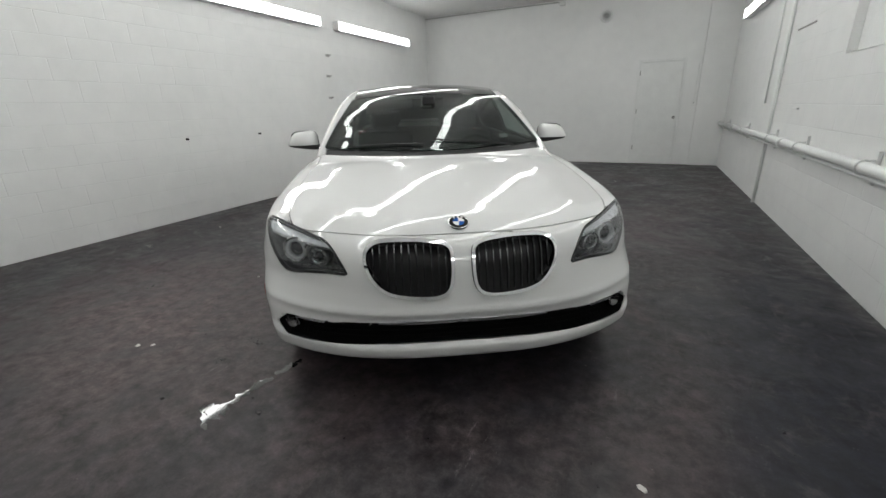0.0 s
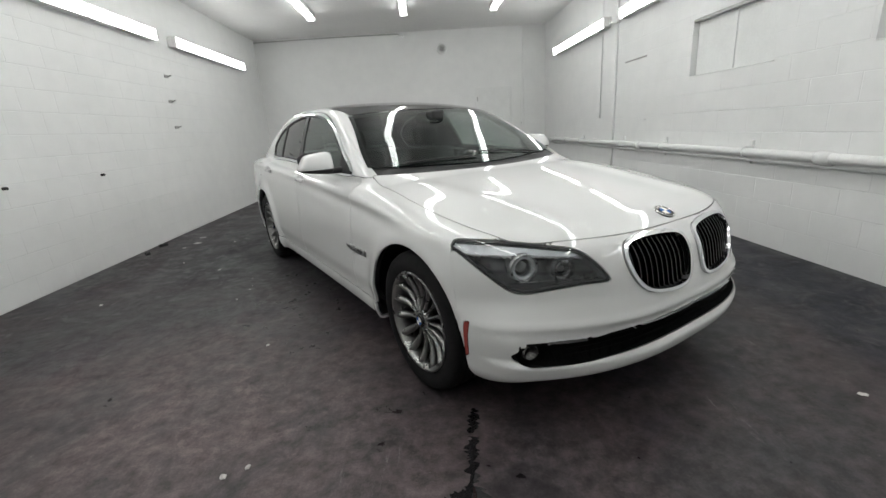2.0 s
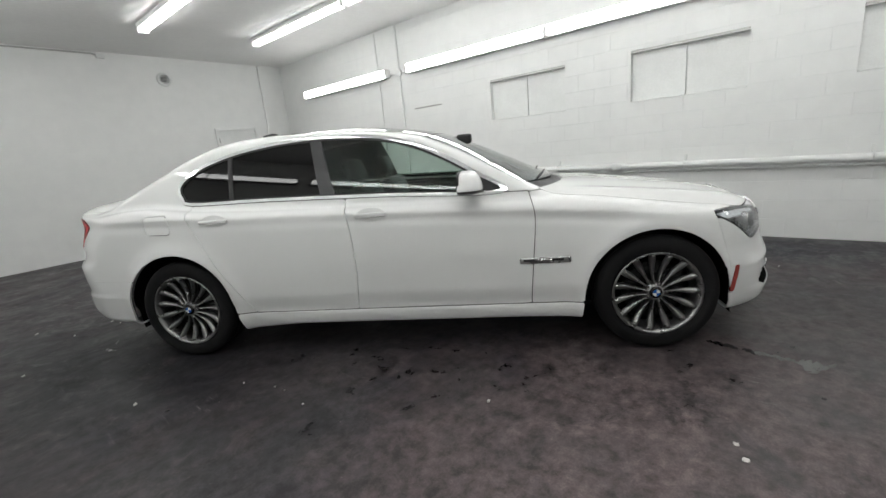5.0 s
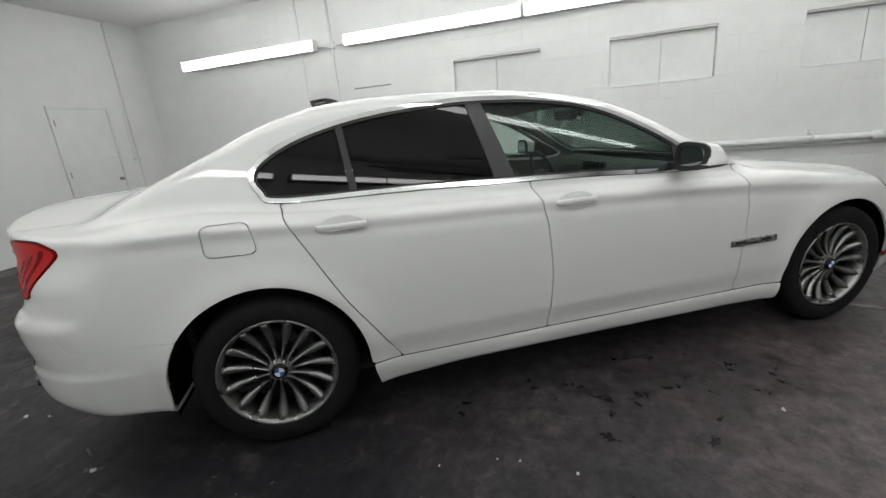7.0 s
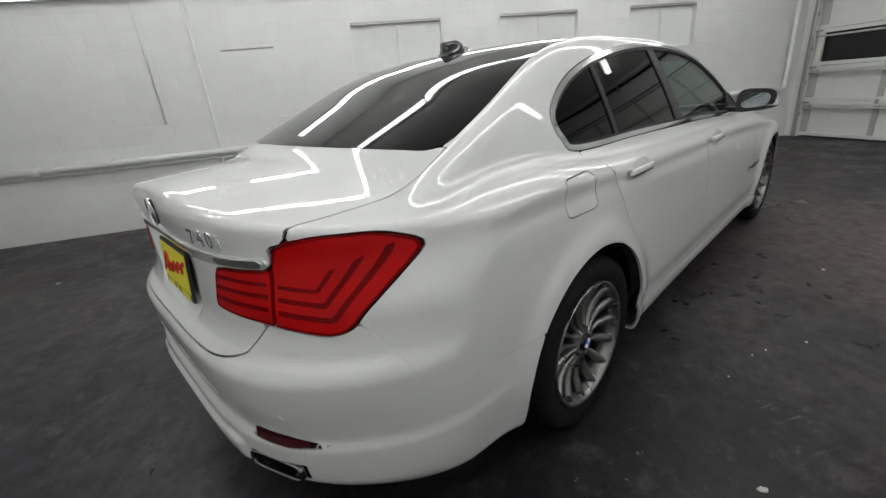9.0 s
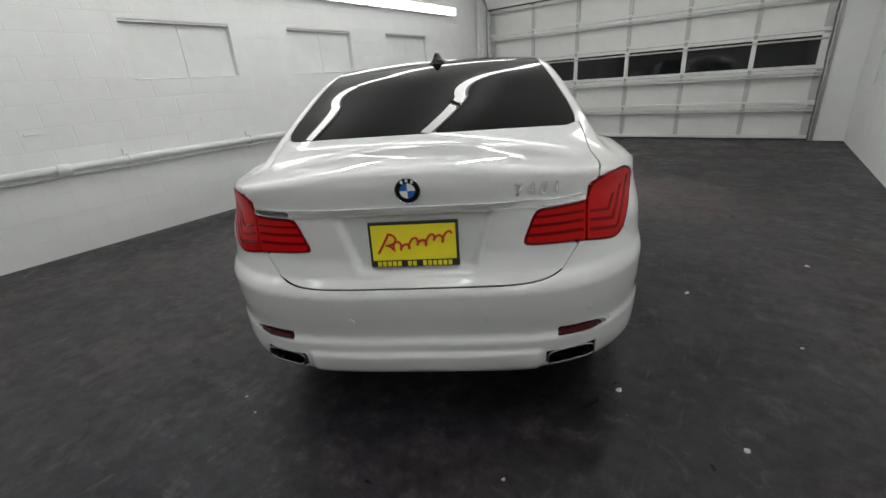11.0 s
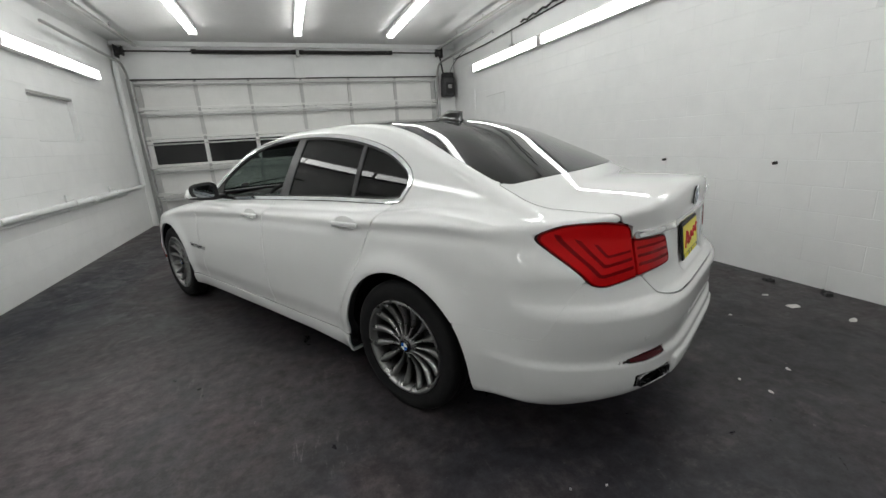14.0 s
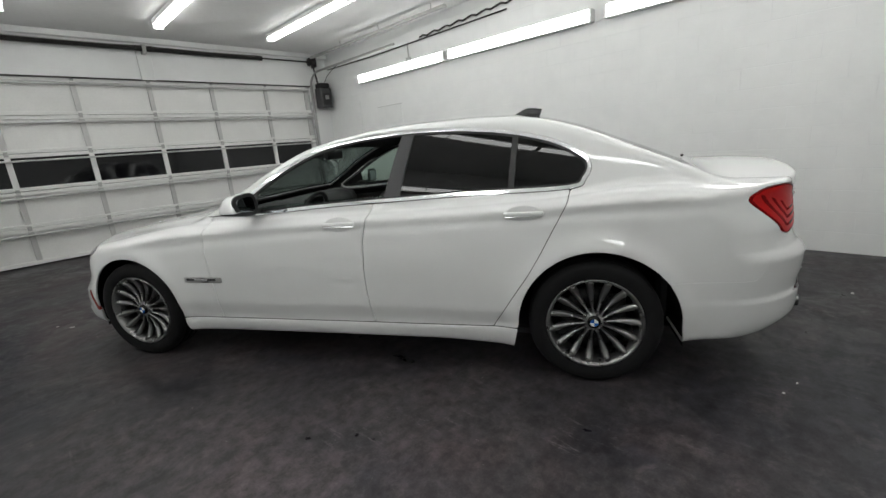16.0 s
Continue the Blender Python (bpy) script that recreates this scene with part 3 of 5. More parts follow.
part("rim", lathe_x([(0, 0.125), (0.03, 0.12), (0.045, 0.10), (0.04, 0.085), (0.0, 0.08)], 0, pose(0, 0, 0, 0, 0, -90)), M_WHITE, ev, "", True)
for k in range(6):
    part("blade", box(bmesh.new(), (-0.09, -0.03, -0.078 + 0.028 * k), (0.09, -0.012, -0.070 + 0.028 * k), 0.001, None), M_STEEL, ev)
part("hub", lathe_x([(0, 0.05), (0.05, 0.045), (0.06, 0.001)], 0, pose(0, 0, 0, 0, 0, -90)), M_STEEL, ev, "", True)
pipe([(XW + 0.02, YN - 0.035, ZC - 0.05), (-2.6, YN - 0.035, ZC - 0.035), (-1.05, YN - 0.035, ZC - 0.04), (-0.95, YN - 0.04, ZC - 0.07)], 0.012, M_STEELLIGHT, "grey conduit under the ceiling", "conduit", "conduits")
tagged(part("junction_box", box(bmesh.new(), (-1.0, YN - 0.10, ZC - 0.11), (-0.88, YN - 0.002, ZC - 0.04), 0.012), M_WHITE), "small white junction box by the ceiling", "junction box", "junction boxes")

# Fittings on the west wall.
for y, z in ((4.30, 2.20), (4.27, 1.86), (4.27, 1.50)):
    b = thing("wall_bracket", "small rusty steel bracket on the white wall", "bracket", "wall brackets", pose(XW, y, z))
    part("plate", box(bmesh.new(), (0.0, -0.045, -0.02), (0.012, 0.045, 0.02), 0.002), M_STEEL, b)
    part("peg", rod(bmesh.new(), (0.01, 0.02, 0), (0.06, 0.03, 0.012), 0.007, 8), M_STEEL, b)
for y in (2.55, 1.41):
    tagged(part("wall_bolt", rod(bmesh.new(), (XW, y, 0.985), (XW + 0.035, y, 0.985), 0.014, 10), M_DARKSTEEL), "dark rubber bumper stud on the wall", "stud", "wall studs")
pipe([(XW + 0.025, YS + 0.15, 3.07), (XW + 0.025, -3.0, 3.05), (XW + 0.025, -2.0, 3.06), (XW + 0.025, 0.2, 3.09)], 0.011, M_DARKSTEEL, "dark steel conduit above the strip lights", "conduit", "conduits")
pipe([(XW + 0.022, -1.93, 2.76), (XW + 0.022, -1.93, 3.06)], 0.009, M_STEEL, "short grey drop conduit", "conduit", "conduits")
tagged(part("junction_box", box(bmesh.new(), (XW + 0.001, -1.98, 2.76), (XW + 0.05, -1.88, 2.84), 0.006), M_STEEL), "grey steel junction box on the wall", "junction box", "junction boxes")
pipe([(XW + 0.03, -1.6 + 0.09 * k, 3.10 + 0.018 * math.sin(2.1 * k) + 0.004 * k) for k in range(24)], 0.014, M_DARKSTEEL, "loose dark cable bundle along the conduit", "cable", "cables")
rail = thing("ceiling_rail", "grey steel rail hung below the ceiling edge", "rail", "ceiling rails", pose(XW + 0.42, 0, ZC - 0.10))
part("channel", box(bmesh.new(), (-0.03, YS + 0.2, -0.02), (0.03, -0.6, 0.02), 0.004), M_STEELLIGHT, rail)
for y in (-3.4, -2.2, -0.9):
    part("hanger", rod(bmesh.new(), (0, y, 0.018), (0, y, 0.10), 0.008, 8), M_STEEL, rail)
rail2 = copy_thing(rail, pose(XE - 0.42, 0, ZC - 0.10))
hatch = thing("wall_hatch", "flush white hatch outlined in the block wall", "hatch", "", pose(XW, -2.62, 1.76))
part("panel", box(bmesh.new(), (0.0, -0.36, 0.0), (0.008, 0.36, 0.345), 0.002), M_WHITE, hatch)
part("top_edge", box(bmesh.new(), (0.001, -0.365, 0.347), (0.010, 0.365, 0.353), 0.001), M_SCUFF, hatch)
tagged(part("cable_drop", rod(bmesh.new(), (XW + 0.012, -3.55, 0.9), (XW + 0.012, -3.55, 2.3), 0.008, 8), M_WHITE), "white cable drop on the wall", "cable", "cables")
tagged(part("switch_box", box(bmesh.new(), (XW + 0.001, -3.6, 1.30), (XW + 0.045, -3.5, 1.44), 0.006), M_WHITE), "small white door switch on the wall", "switch")

# A white board leaning in the north-west corner.
bm = box(bmesh.new(), (-0.28, -0.012, 0.0), (0.28, 0.012, 0.52), 0.004, Matrix.Translation((-3.86, YN - 0.50, 0.004)) @ pose(0, 0, 0, -24, 0, 20))
tagged(part("leaning_board", bm, M_WHITE), "white board leaning in the corner on the floor", "board")


# ---- lamps ----
def strip_lamp(at, length, tilt, label, group, wide=0.052):
    lamp = thing("strip_light", label, "strip light", group, at)
    turn = pose(0, 0, 0, 0, tilt, 0)
    part("housing", box(bmesh.new(), (-0.075, -length / 2, 0.03), (0.075, length / 2, 0.09), 0.012, turn), M_LAMPBODY, lamp)
    for lo, hi in ((-length / 2 + 0.02, -0.009), (0.009, length / 2 - 0.02)):
        part("diffuser", box(bmesh.new(), (-wide, lo, -0.028), (wide, hi, 0.032), 0.022, turn, 3), M_LAMP, lamp, "glowing white wraparound diffuser", True)
    # Lips added to wall lamps only, to block side glow on the wall.
    if tilt:
        for s in (-1, 1):
            part("glow_blocking_lip", box(bmesh.new(), (s * (wide + 0.007) - 0.003, -length / 2 + 0.005, -0.010), (s * (wide + 0.007) + 0.003, length / 2 - 0.005, 0.032), 0.001, turn), M_LAMPBODY, lamp)
    part("joint_band", box(bmesh.new(), (-wide - 0.004, -0.010, -0.031), (wide + 0.004, 0.010, 0.032), 0.004, turn), M_LAMPBODY, lamp)
    for s in (-1, 1):
        part("end_cap", box(bmesh.new(), (-0.072, s * (length / 2 - 0.01) - 0.012, -0.034), (0.072, s * (length / 2 - 0.01) + 0.012, 0.032), 0.006, turn), M_LAMPBODY, lamp)
    return lamp


for x in (-2.51, -0.83, 0.84):
    for k in range(4):
        strip_lamp(pose(x, -3.55 + 1.22 + 2.462 * k, ZC - 0.092), 2.44, 0, "white fluorescent strip light on the ceiling, lit", "ceiling strip lights")
for y in (5.905, 2.883, 0.33, -2.223):
    strip_lamp(pose(XE - 0.092, y, 2.632), 2.54, 90, "white fluorescent strip light on the block wall, lit", "wall strip lights", 0.064)
for y, long in ((5.82, 2.56), (2.88, 2.46), (0.29, 2.40), (-2.19, 2.40)):
    strip_lamp(pose(XW + 0.092, y, 2.695), long, -90, "white fluorescent strip light on the block wall, lit", "wall strip lights", 0.064)

# ---- the car: one smooth skin, cut along its seams ----
def curve(*knots):
    """A monotone cubic through (a, b) knots."""
    a, b = np.array(knots, float).T
    h, d = np.diff(a), np.diff(b) / np.diff(a)
    m = np.empty_like(b)
    m[0], m[-1] = d[0], d[-1]
    for k in range(1, len(a) - 1):
        m[k] = 0 if d[k - 1] * d[k] <= 0 else 3 * (h[k - 1] + h[k]) / ((2 * h[k] + h[k - 1]) / d[k - 1] + (h[k] + 2 * h[k - 1]) / d[k])

    v = np.linspace(a[0], a[-1], 20001)
    k = np.clip(np.searchsorted(a, v) - 1, 0, len(a) - 2)
    t = (v - a[k]) / h[k]
    table = (2 * t**3 - 3 * t**2 + 1) * b[k] + (t**3 - 2 * t**2 + t) * h[k] * m[k] + (3 * t**2 - 2 * t**3) * b[k + 1] + (t**3 - t**2) * h[k] * m[k + 1]
    start, scale = a[0], 20000 / (a[-1] - a[0])

    def f(w):
        at = np.clip((w - start) * scale, 0, 19999.999)
        low = at.astype(np.int32)
        return table[low] + (table[low + 1] - table[low]) * (at - low)

    return f


def smax(a, b, k):
    h = np.clip(0.5 + 0.5 * (a - b) / k, 0, 1)
    return b + (a - b) * h + k * h * (1 - h)


def smin(a, b, k):
    return -smax(-a, -b, k)


def step(a, b, v):
    t = np.clip((v - a) / (b - a), 0, 1)
    return t * t * (3 - 2 * t)


def rounded(points, per=6):
    """A closed outline rounded through its corner points."""
    p = np.array(points, float)
    out = []
    for k in range(len(p)):
        p0, p1, p2, p3 = p[k - 1], p[k], p[(k + 1) % len(p)], p[(k + 2) % len(p)]
        for t in np.arange(per) / per:
            out.append(0.5 * (2 * p1 + (p2 - p0) * t + (2 * p0 - 5 * p1 + 4 * p2 - p3) * t * t + (3 * p1 - p0 - 3 * p2 + p3) * t**3))
    return np.array(out)


def corners(points, r=0.02, per=4):
    """A closed outline of straight sides with corners of radius about r."""
    p = np.array(points, float)
    out = []
    for k in range(len(p)):
        a, b, c = p[k - 1], p[k], p[(k + 1) % len(p)]
        u, w = (a - b) / np.linalg.norm(a - b), (c - b) / np.linalg.norm(c - b)
        e = min(r, 0.45 * np.linalg.norm(a - b), 0.45 * np.linalg.norm(c - b))
        for t in np.linspace(0, 1, per):
            out.append((b + u * e) * (1 - t) ** 2 + 2 * b * t * (1 - t) + (b + w * e) * t * t)
    return np.array(out)


def outline(points):
    """The signed distance to a closed outline, below zero inside."""
    p = np.asarray(points, float)
    q = np.roll(p, -1, 0)

    def f(a, b):
        best, odd = np.full(a.shape, 1e9), np.zeros(a.shape, bool)
        for (ax, ay), (bx, by) in zip(p, q):
            ex, ey = bx - ax, by - ay
            t = np.clip(((a - ax) * ex + (b - ay) * ey) / (ex * ex + ey * ey + 1e-12), 0, 1)
            best = np.minimum(best, (a - ax - t * ex) ** 2 + (b - ay - t * ey) ** 2)
            if ay != by:
                odd ^= ((ay > b) != (by > b)) & (a < (bx - ax) * (b - ay) / (by - ay) + ax)
        return np.where(odd, -1, 1) * np.sqrt(best)

    return f


# Length runs rearwards from the front axle, heights from the floor.
AXLE, HUB = 3.07, 0.345
hood_z = curve((-0.9, 0.60), (-0.80, 0.735), (-0.73, 0.795), (-0.66, 0.824), (-0.5, 0.857), (-0.2, 0.905), (0.1, 0.945), (0.5, 0.985), (0.9, 1.0), (2.8, 1.06), (3.3, 1.105), (3.55, 1.120), (3.9, 1.116), (4.10, 1.106), (4.25, 1.07))
hood_fall = curve((-0.9, 0.06), (-0.4, 0.075), (0.5, 0.05), (3.2, 0.05), (3.7, 0.10), (4.2, 0.13))
crease_z = curve((-0.9, 0.78), (-0.35, 0.80), (0.7, 0.886), (1.66, 0.940), (2.7, 0.971), (3.4, 0.992), (3.75, 0.994), (4.2, 0.985))
half_w = curve((-0.9, 0.855), (-0.4, 0.900), (0.0, 0.934), (0.6, 0.935), (1.6, 0.937), (2.5, 0.945), (3.1, 0.938), (3.55, 0.926), (3.9, 0.895), (4.25, 0.835))
under_z = curve((-0.9, 0.285), (-0.6, 0.255), (-0.42, 0.215), (0.4, 0.208), (0.8, 0.215), (2.2, 0.215), (2.5, 0.198), (2.68, 0.185), (3.4, 0.232), (3.8, 0.243), (4.2, 0.283))
nose_y = curve((0.1, -0.70), (0.22, -0.795), (0.29, -0.836), (0.335, -0.846), (0.365, -0.828), (0.46, -0.826), (0.49, -0.836), (0.52, -0.828), (0.57, -0.817), (0.68, -0.795), (0.76, -0.755), (0.84, -0.66), (1.0, -0.4))
tail_y = curve((0.2, 4.05), (0.28, 4.145), (0.355, 4.196), (0.40, 4.203), (0.455, 4.204), (0.485, 4.190), (0.58, 4.206), (0.660, 4.211), (0.688, 4.196), (0.72, 4.162), (0.80, 4.140), (0.95, 4.138), (1.04, 4.145), (1.09, 4.138), (1.12, 4.12), (1.2, 4.08))
cabin_z = curve((0.1, 0.80), (0.42, 0.975), (0.8, 1.165), (1.1, 1.310), (1.35, 1.402), (1.6, 1.450), (1.95, 1.485), (2.35, 1.492), (2.6, 1.481), (2.81, 1.453), (3.0, 1.404), (3.3, 1.283), (3.6, 1.152), (3.9, 1.0))
flare = lambda y, z, c, w: w * np.exp(-((np.hypot(y - c, z - HUB) - 0.41) / 0.07) ** 2)


def body_field(p):
    x, y, z = np.abs(p[:, 0]), p[:, 1], p[:, 2]
    top = z - (hood_z(y) - hood_fall(y) * (x / 0.85) ** 2.2)
    top -= 0.012 * np.exp(-((x - (0.50 + 0.12 * step(-0.7, 0.4, y))) / 0.09) ** 2) * step(0.55, 0.2, y) * step(-0.8, -0.4, y)
    c = crease_z(y)
    w = half_w(y)
    mid = step(0.15, 0.35, y) * step(2.85, 2.65, y)
    w = w - 0.017 * (mid * step(0.44, 0.33, z) + 1.5 * (1 - mid) * step(0.50, 0.22, z)) + 0.004 * step(0.320, 0.308, z) * mid - (0.06 - 0.035 * mid) * step(0.29, 0.16, z) - 0.012 * step(0.62, c, z)
    tail = step(3.7, 4.0, y)
    w = w + 0.006 * step(0.487, 0.452, z) * step(3.35, 3.8, y) - 0.008 * tail * step(0.668, 0.698, z) * step(0.87, 0.74, z) - 0.004 * tail * step(0.66, 0.50, z)
    u = 0.5 * (z - c + np.sqrt((z - c) ** 2 + 0.005**2))
    w = w - 0.42 * u - 1.5 * np.minimum(u, 0.14) ** 2
    w = w - 0.008 * np.exp(-((z - c + 0.042) / 0.034) ** 2) * step(-0.2, 0.5, y) * step(3.9, 3.4, y)
    w = w + flare(y, z, 0.0, 0.019) + flare(y, z, AXLE, 0.024)
    side = (x - w) * 0.92
    front = (nose_y(z) + (0.38 + 0.105 * step(0.42, 0.6, z)) * (x / 0.95) ** 2.8) - y
    back = y - (tail_y(z) - (0.48 + 0.15 * step(0.8, 0.97, z)) * (x / 0.95) ** 4.3)
    niche = 0.215 + 0.32 * (z - 0.75)
    back = back + 0.024 * step(niche + 0.012, niche - 0.018, x) * step(0.722, 0.750, z) * step(0.955, 0.930, z) * (y > 3.8)
    back = back - 0.013 * step(0.428, 0.408, z) * step(0.455, 0.425, x) * (y > 3.8)
    low = smax(smax(top, side, 0.055), smax(front * 0.9, back * 0.9, 0.02), 0.06 - 0.036 * step(3.7, 4.0, y) * step(0.9, 1.02, z))
    low = smax(low, under_z(y) + 0.015 * step(3.5, 4.1, y) * (x / 0.9) ** 3 + 0.006 * step(-0.35, -0.6, y) * (x / 0.9) ** 4 - z, 0.03 + 0.045 * step(3.3, 4.0, y))
    bow = np.where(y < 1.9, 0.055, -0.05) * (x / 0.7) ** 2 * np.minimum(1, np.abs(y - 1.9))
    dz = np.maximum(z - 1.0, 0)
    glass = (x - (0.834 - 0.28 * dz - 0.30 * dz**2 - 0.034 * np.abs((y - 1.75) / 1.5) ** 2.2)) * 0.88
    roof = (z - (cabin_z(y - bow) - (0.032 - 0.014 * step(2.2, 2.9, y)) * (x / 0.6) ** 2.4)) * 0.9
    cabin = smax(glass, roof, 0.042)
    cabin = smax(cabin, np.maximum(0.8 - z, np.abs(y - 2.0) - 1.85), 0.02)
    return smin(low, cabin, 0.035)


def slope(f, p, e=0.002):
    g = np.empty_like(p)
    for k in range(3):
        d = np.zeros(3)
        d[k] = e
        g[:, k] = (f(p + d) - f(p - d)) / (2 * e)
    return g


def settle(f, p, rounds=4):
    for _ in range(rounds):
        g = slope(f, p)
        p = p - g * np.clip(f(p) / np.maximum((g * g).sum(1), 0.05), -0.03, 0.03)[:, None]
    return p


def net(f, lo, hi, h):
    """A mesh of quads over the level f = 0."""
    ax = [np.arange(a, b + h, h) for a, b in zip(lo, hi)]
    X, Y, Z = np.meshgrid(*ax, indexing="ij")
    v = f(np.c_[X.ravel(), Y.ravel(), Z.ravel()]).reshape(X.shape) < 0
    cells = np.zeros([n - 1 for n in v.shape], int)
    for i in (0, 1):
        for j in (0, 1):
            for k in (0, 1):
                cells += v[i : v.shape[0] - 1 + i, j : v.shape[1] - 1 + j, k : v.shape[2] - 1 + k]
    live = (cells > 0) & (cells < 8)
    index = np.full(live.shape, -1)
    index[live] = np.arange(live.sum())
    verts = np.argwhere(live) * h + np.array(lo) + h / 2
    quads = []
    for a in range(3):
        b, c = (a + 1) % 3, (a + 2) % 3
        s = [slice(1, -1)] * 3
        s0, s1 = list(s), list(s)
        s0[a], s1[a] = slice(0, -1), slice(1, None)
        A, B = v[tuple(s0)], v[tuple(s1)]
        at = np.argwhere(A != B)
        inside = A[tuple(at.T)]
        at = at + np.array([0 if k == a else 1 for k in range(3)])
        db, dc = np.eye(3, dtype=int)[b], np.eye(3, dtype=int)[c]
        q = np.stack([index[tuple((at - o).T)] for o in (db + dc, dc, 0 * db, db)], 1)
        q[~inside] = q[~inside][:, ::-1]
        quads.append(q)
    return verts, np.concatenate(quads)


def relax(v, q):
    total, count = np.zeros_like(v), np.zeros(len(v))
    for k in range(4):
        for o in (1, 3):
            for a in range(3):
                total[:, a] += np.bincount(q[:, k], v[q[:, (k + o) % 4], a], len(v))
            count += np.bincount(q[:, k], None, len(v))
    return total / count[:, None]


skin_v, skin_q = net(body_field, (-1.006, -0.95, 0.1), (1.006, 4.3, 1.54), 0.0155)
for _ in range(3):
    skin_v = settle(body_field, 0.4 * skin_v + 0.6 * relax(skin_v, skin_q), 2)
skin_v = settle(body_field, skin_v, 3)
skin_t = np.concatenate([skin_q[:, [0, 1, 2]], skin_q[:, [0, 2, 3]]])


def cut(v, t, g):
    """The part of a triangle mesh where g < 0."""
    inside = g < 0
    n = inside[t].sum(1)
    keep = [t[n == 3]]
    some = t[(n == 1) | (n == 2)]
    if len(some):
        flag = inside[some]
        one = flag.sum(1) == 1
        lead = np.where(one, flag.argmax(1), (~flag).argmax(1))
        r = np.arange(len(some))
        a, b, c = some[r, lead], some[r, (lead + 1) % 3], some[r, (lead + 2) % 3]
        big = len(v)
        k1, k2 = np.minimum(a, b) * big + np.maximum(a, b), np.minimum(a, c) * big + np.maximum(a, c)
        keys, back = np.unique(np.concatenate([k1, k2]), return_inverse=True)
        i, j = keys // big, keys % big
        w = (g[i] / (g[i] - g[j]))[:, None]
        fresh = v[i] * (1 - w) + v[j] * w
        p, q = back[: len(a)] + len(v), back[len(a) :] + len(v)
        keep.append(np.stack([a, p, q], 1)[one])
        keep.append(np.stack([p, b, c], 1)[~one])
        keep.append(np.stack([p, c, q], 1)[~one])
        v = np.concatenate([v, fresh])
    t = np.concatenate(keep)
    used, back = np.unique(t, return_inverse=True)
    return v[used], back.reshape(-1, 3)


def plate(name, v, t, mat, parent, label="", proud=0.0, thick=0.012, field=None, shadow=True):
    """A sheet with thickness over a piece of the skin: outer face, rim and inner face."""
    if len(t) == 0:
        return None
    f = field or body_field
    n = slope(f, v)
    n /= np.maximum(np.linalg.norm(n, axis=1), 1e-6)[:, None]
    e = np.concatenate([t[:, [0, 1]], t[:, [1, 2]], t[:, [2, 0]]])
    key = np.sort(e, 1)
    _, first, times = np.unique(key[:, 0] * len(v) + key[:, 1], return_index=True, return_counts=True)
    rim = e[first[times == 1]]
    outer, inner = v + n * proud, v + n * (proud - thick)
    N = len(v)
    verts = np.concatenate([outer, inner, outer, inner])
    faces = np.concatenate([t, t[:, ::-1] + N]).tolist() + (np.stack([rim[:, 1], rim[:, 0], rim[:, 0] + N, rim[:, 1] + N], 1) + 2 * N).tolist()
    normals = np.concatenate([n, -n, 0 * n, 0 * n])
    used, back = np.unique(np.concatenate([np.ravel(x) for x in (t, t + N)] + [np.ravel([rim[:, 0], rim[:, 1]]) + 2 * N, np.ravel([rim[:, 0], rim[:, 1]]) + 3 * N]), return_inverse=True)
    renum = np.full(4 * N, -1)
    renum[used] = np.arange(len(used))
    me = bpy.data.meshes.new(name)
    me.from_pydata(verts[used].tolist(), [], [[int(renum[i]) for i in fc] for fc in faces])
    me.materials.append(mat)
    me.shade_smooth()
    me.normals_split_custom_set_from_vertices([tuple(x) for x in normals[used]])
    ob = new(name, me)
    ob.parent = parent
    ob.visible_shadow = shadow
    if label:
        tagged(ob, label)
    return ob


# Seams and outlines, as seen from the side (y, z), the front or the back (x, z).
SIDE_GLASS = rounded([(0.842, 0.988), (1.6, 1.018), (2.4, 1.044), (2.945, 1.052), (3.035, 1.10), (3.062, 1.175), (3.005, 1.245), (2.85, 1.322), (2.6, 1.384), (2.3, 1.418), (2.0, 1.424), (1.70, 1.404), (1.47, 1.358), (1.25, 1.268), (1.02, 1.135)])
side_glass = outline(SIDE_GLASS)
headlight = outline(rounded([(0.890, 0.800), (0.80, 0.803), (0.70, 0.793), (0.615, 0.779), (0.555, 0.764), (0.512, 0.722), (0.470, 0.655), (0.480, 0.641), (0.56, 0.640), (0.66, 0.626), (0.745, 0.612), (0.79, 0.628), (0.842, 0.690), (0.878, 0.752)], 4))
kidney = outline(rounded([(0.045, 0.60), (0.036, 0.70), (0.05, 0.752), (0.12, 0.772), (0.26, 0.778), (0.36, 0.766), (0.396, 0.715), (0.372, 0.635), (0.31, 0.575), (0.2, 0.553), (0.09, 0.556)], 4))
taillight = outline(corners([(0.847, 0.975), (0.79, 1.014), (0.70, 1.020), (0.618, 1.000), (0.606, 0.940), (0.425, 0.935), (0.378, 0.812), (0.577, 0.804), (0.675, 0.786), (0.728, 0.774), (0.765, 0.788), (0.806, 0.872)], 0.025))
fuel = outline(corners([(3.05, 0.885), (3.245, 0.89), (3.245, 1.012), (3.07, 1.012)], 0.03))
door_1 = curve((0.2, 0.715), (0.35, 0.71), (0.6, 0.69), (0.84, 0.672), (0.95, 0.69), (1.1, 0.74))
door_2 = curve((0.2, 1.825), (0.32, 1.812), (0.6, 1.785), (0.8, 1.795), (0.96, 1.825), (1.1, 1.87), (1.45, 2.03))
door_3 = curve((0.2, 2.45), (0.34, 2.545), (0.5, 2.645), (0.635, 2.735), (0.85, 2.855), (1.05, 2.955), (1.2, 3.0))
belt_z = curve((0.5, 0.985), (0.9, 0.99), (1.6, 1.018), (2.9, 1.055), (3.2, 1.06))
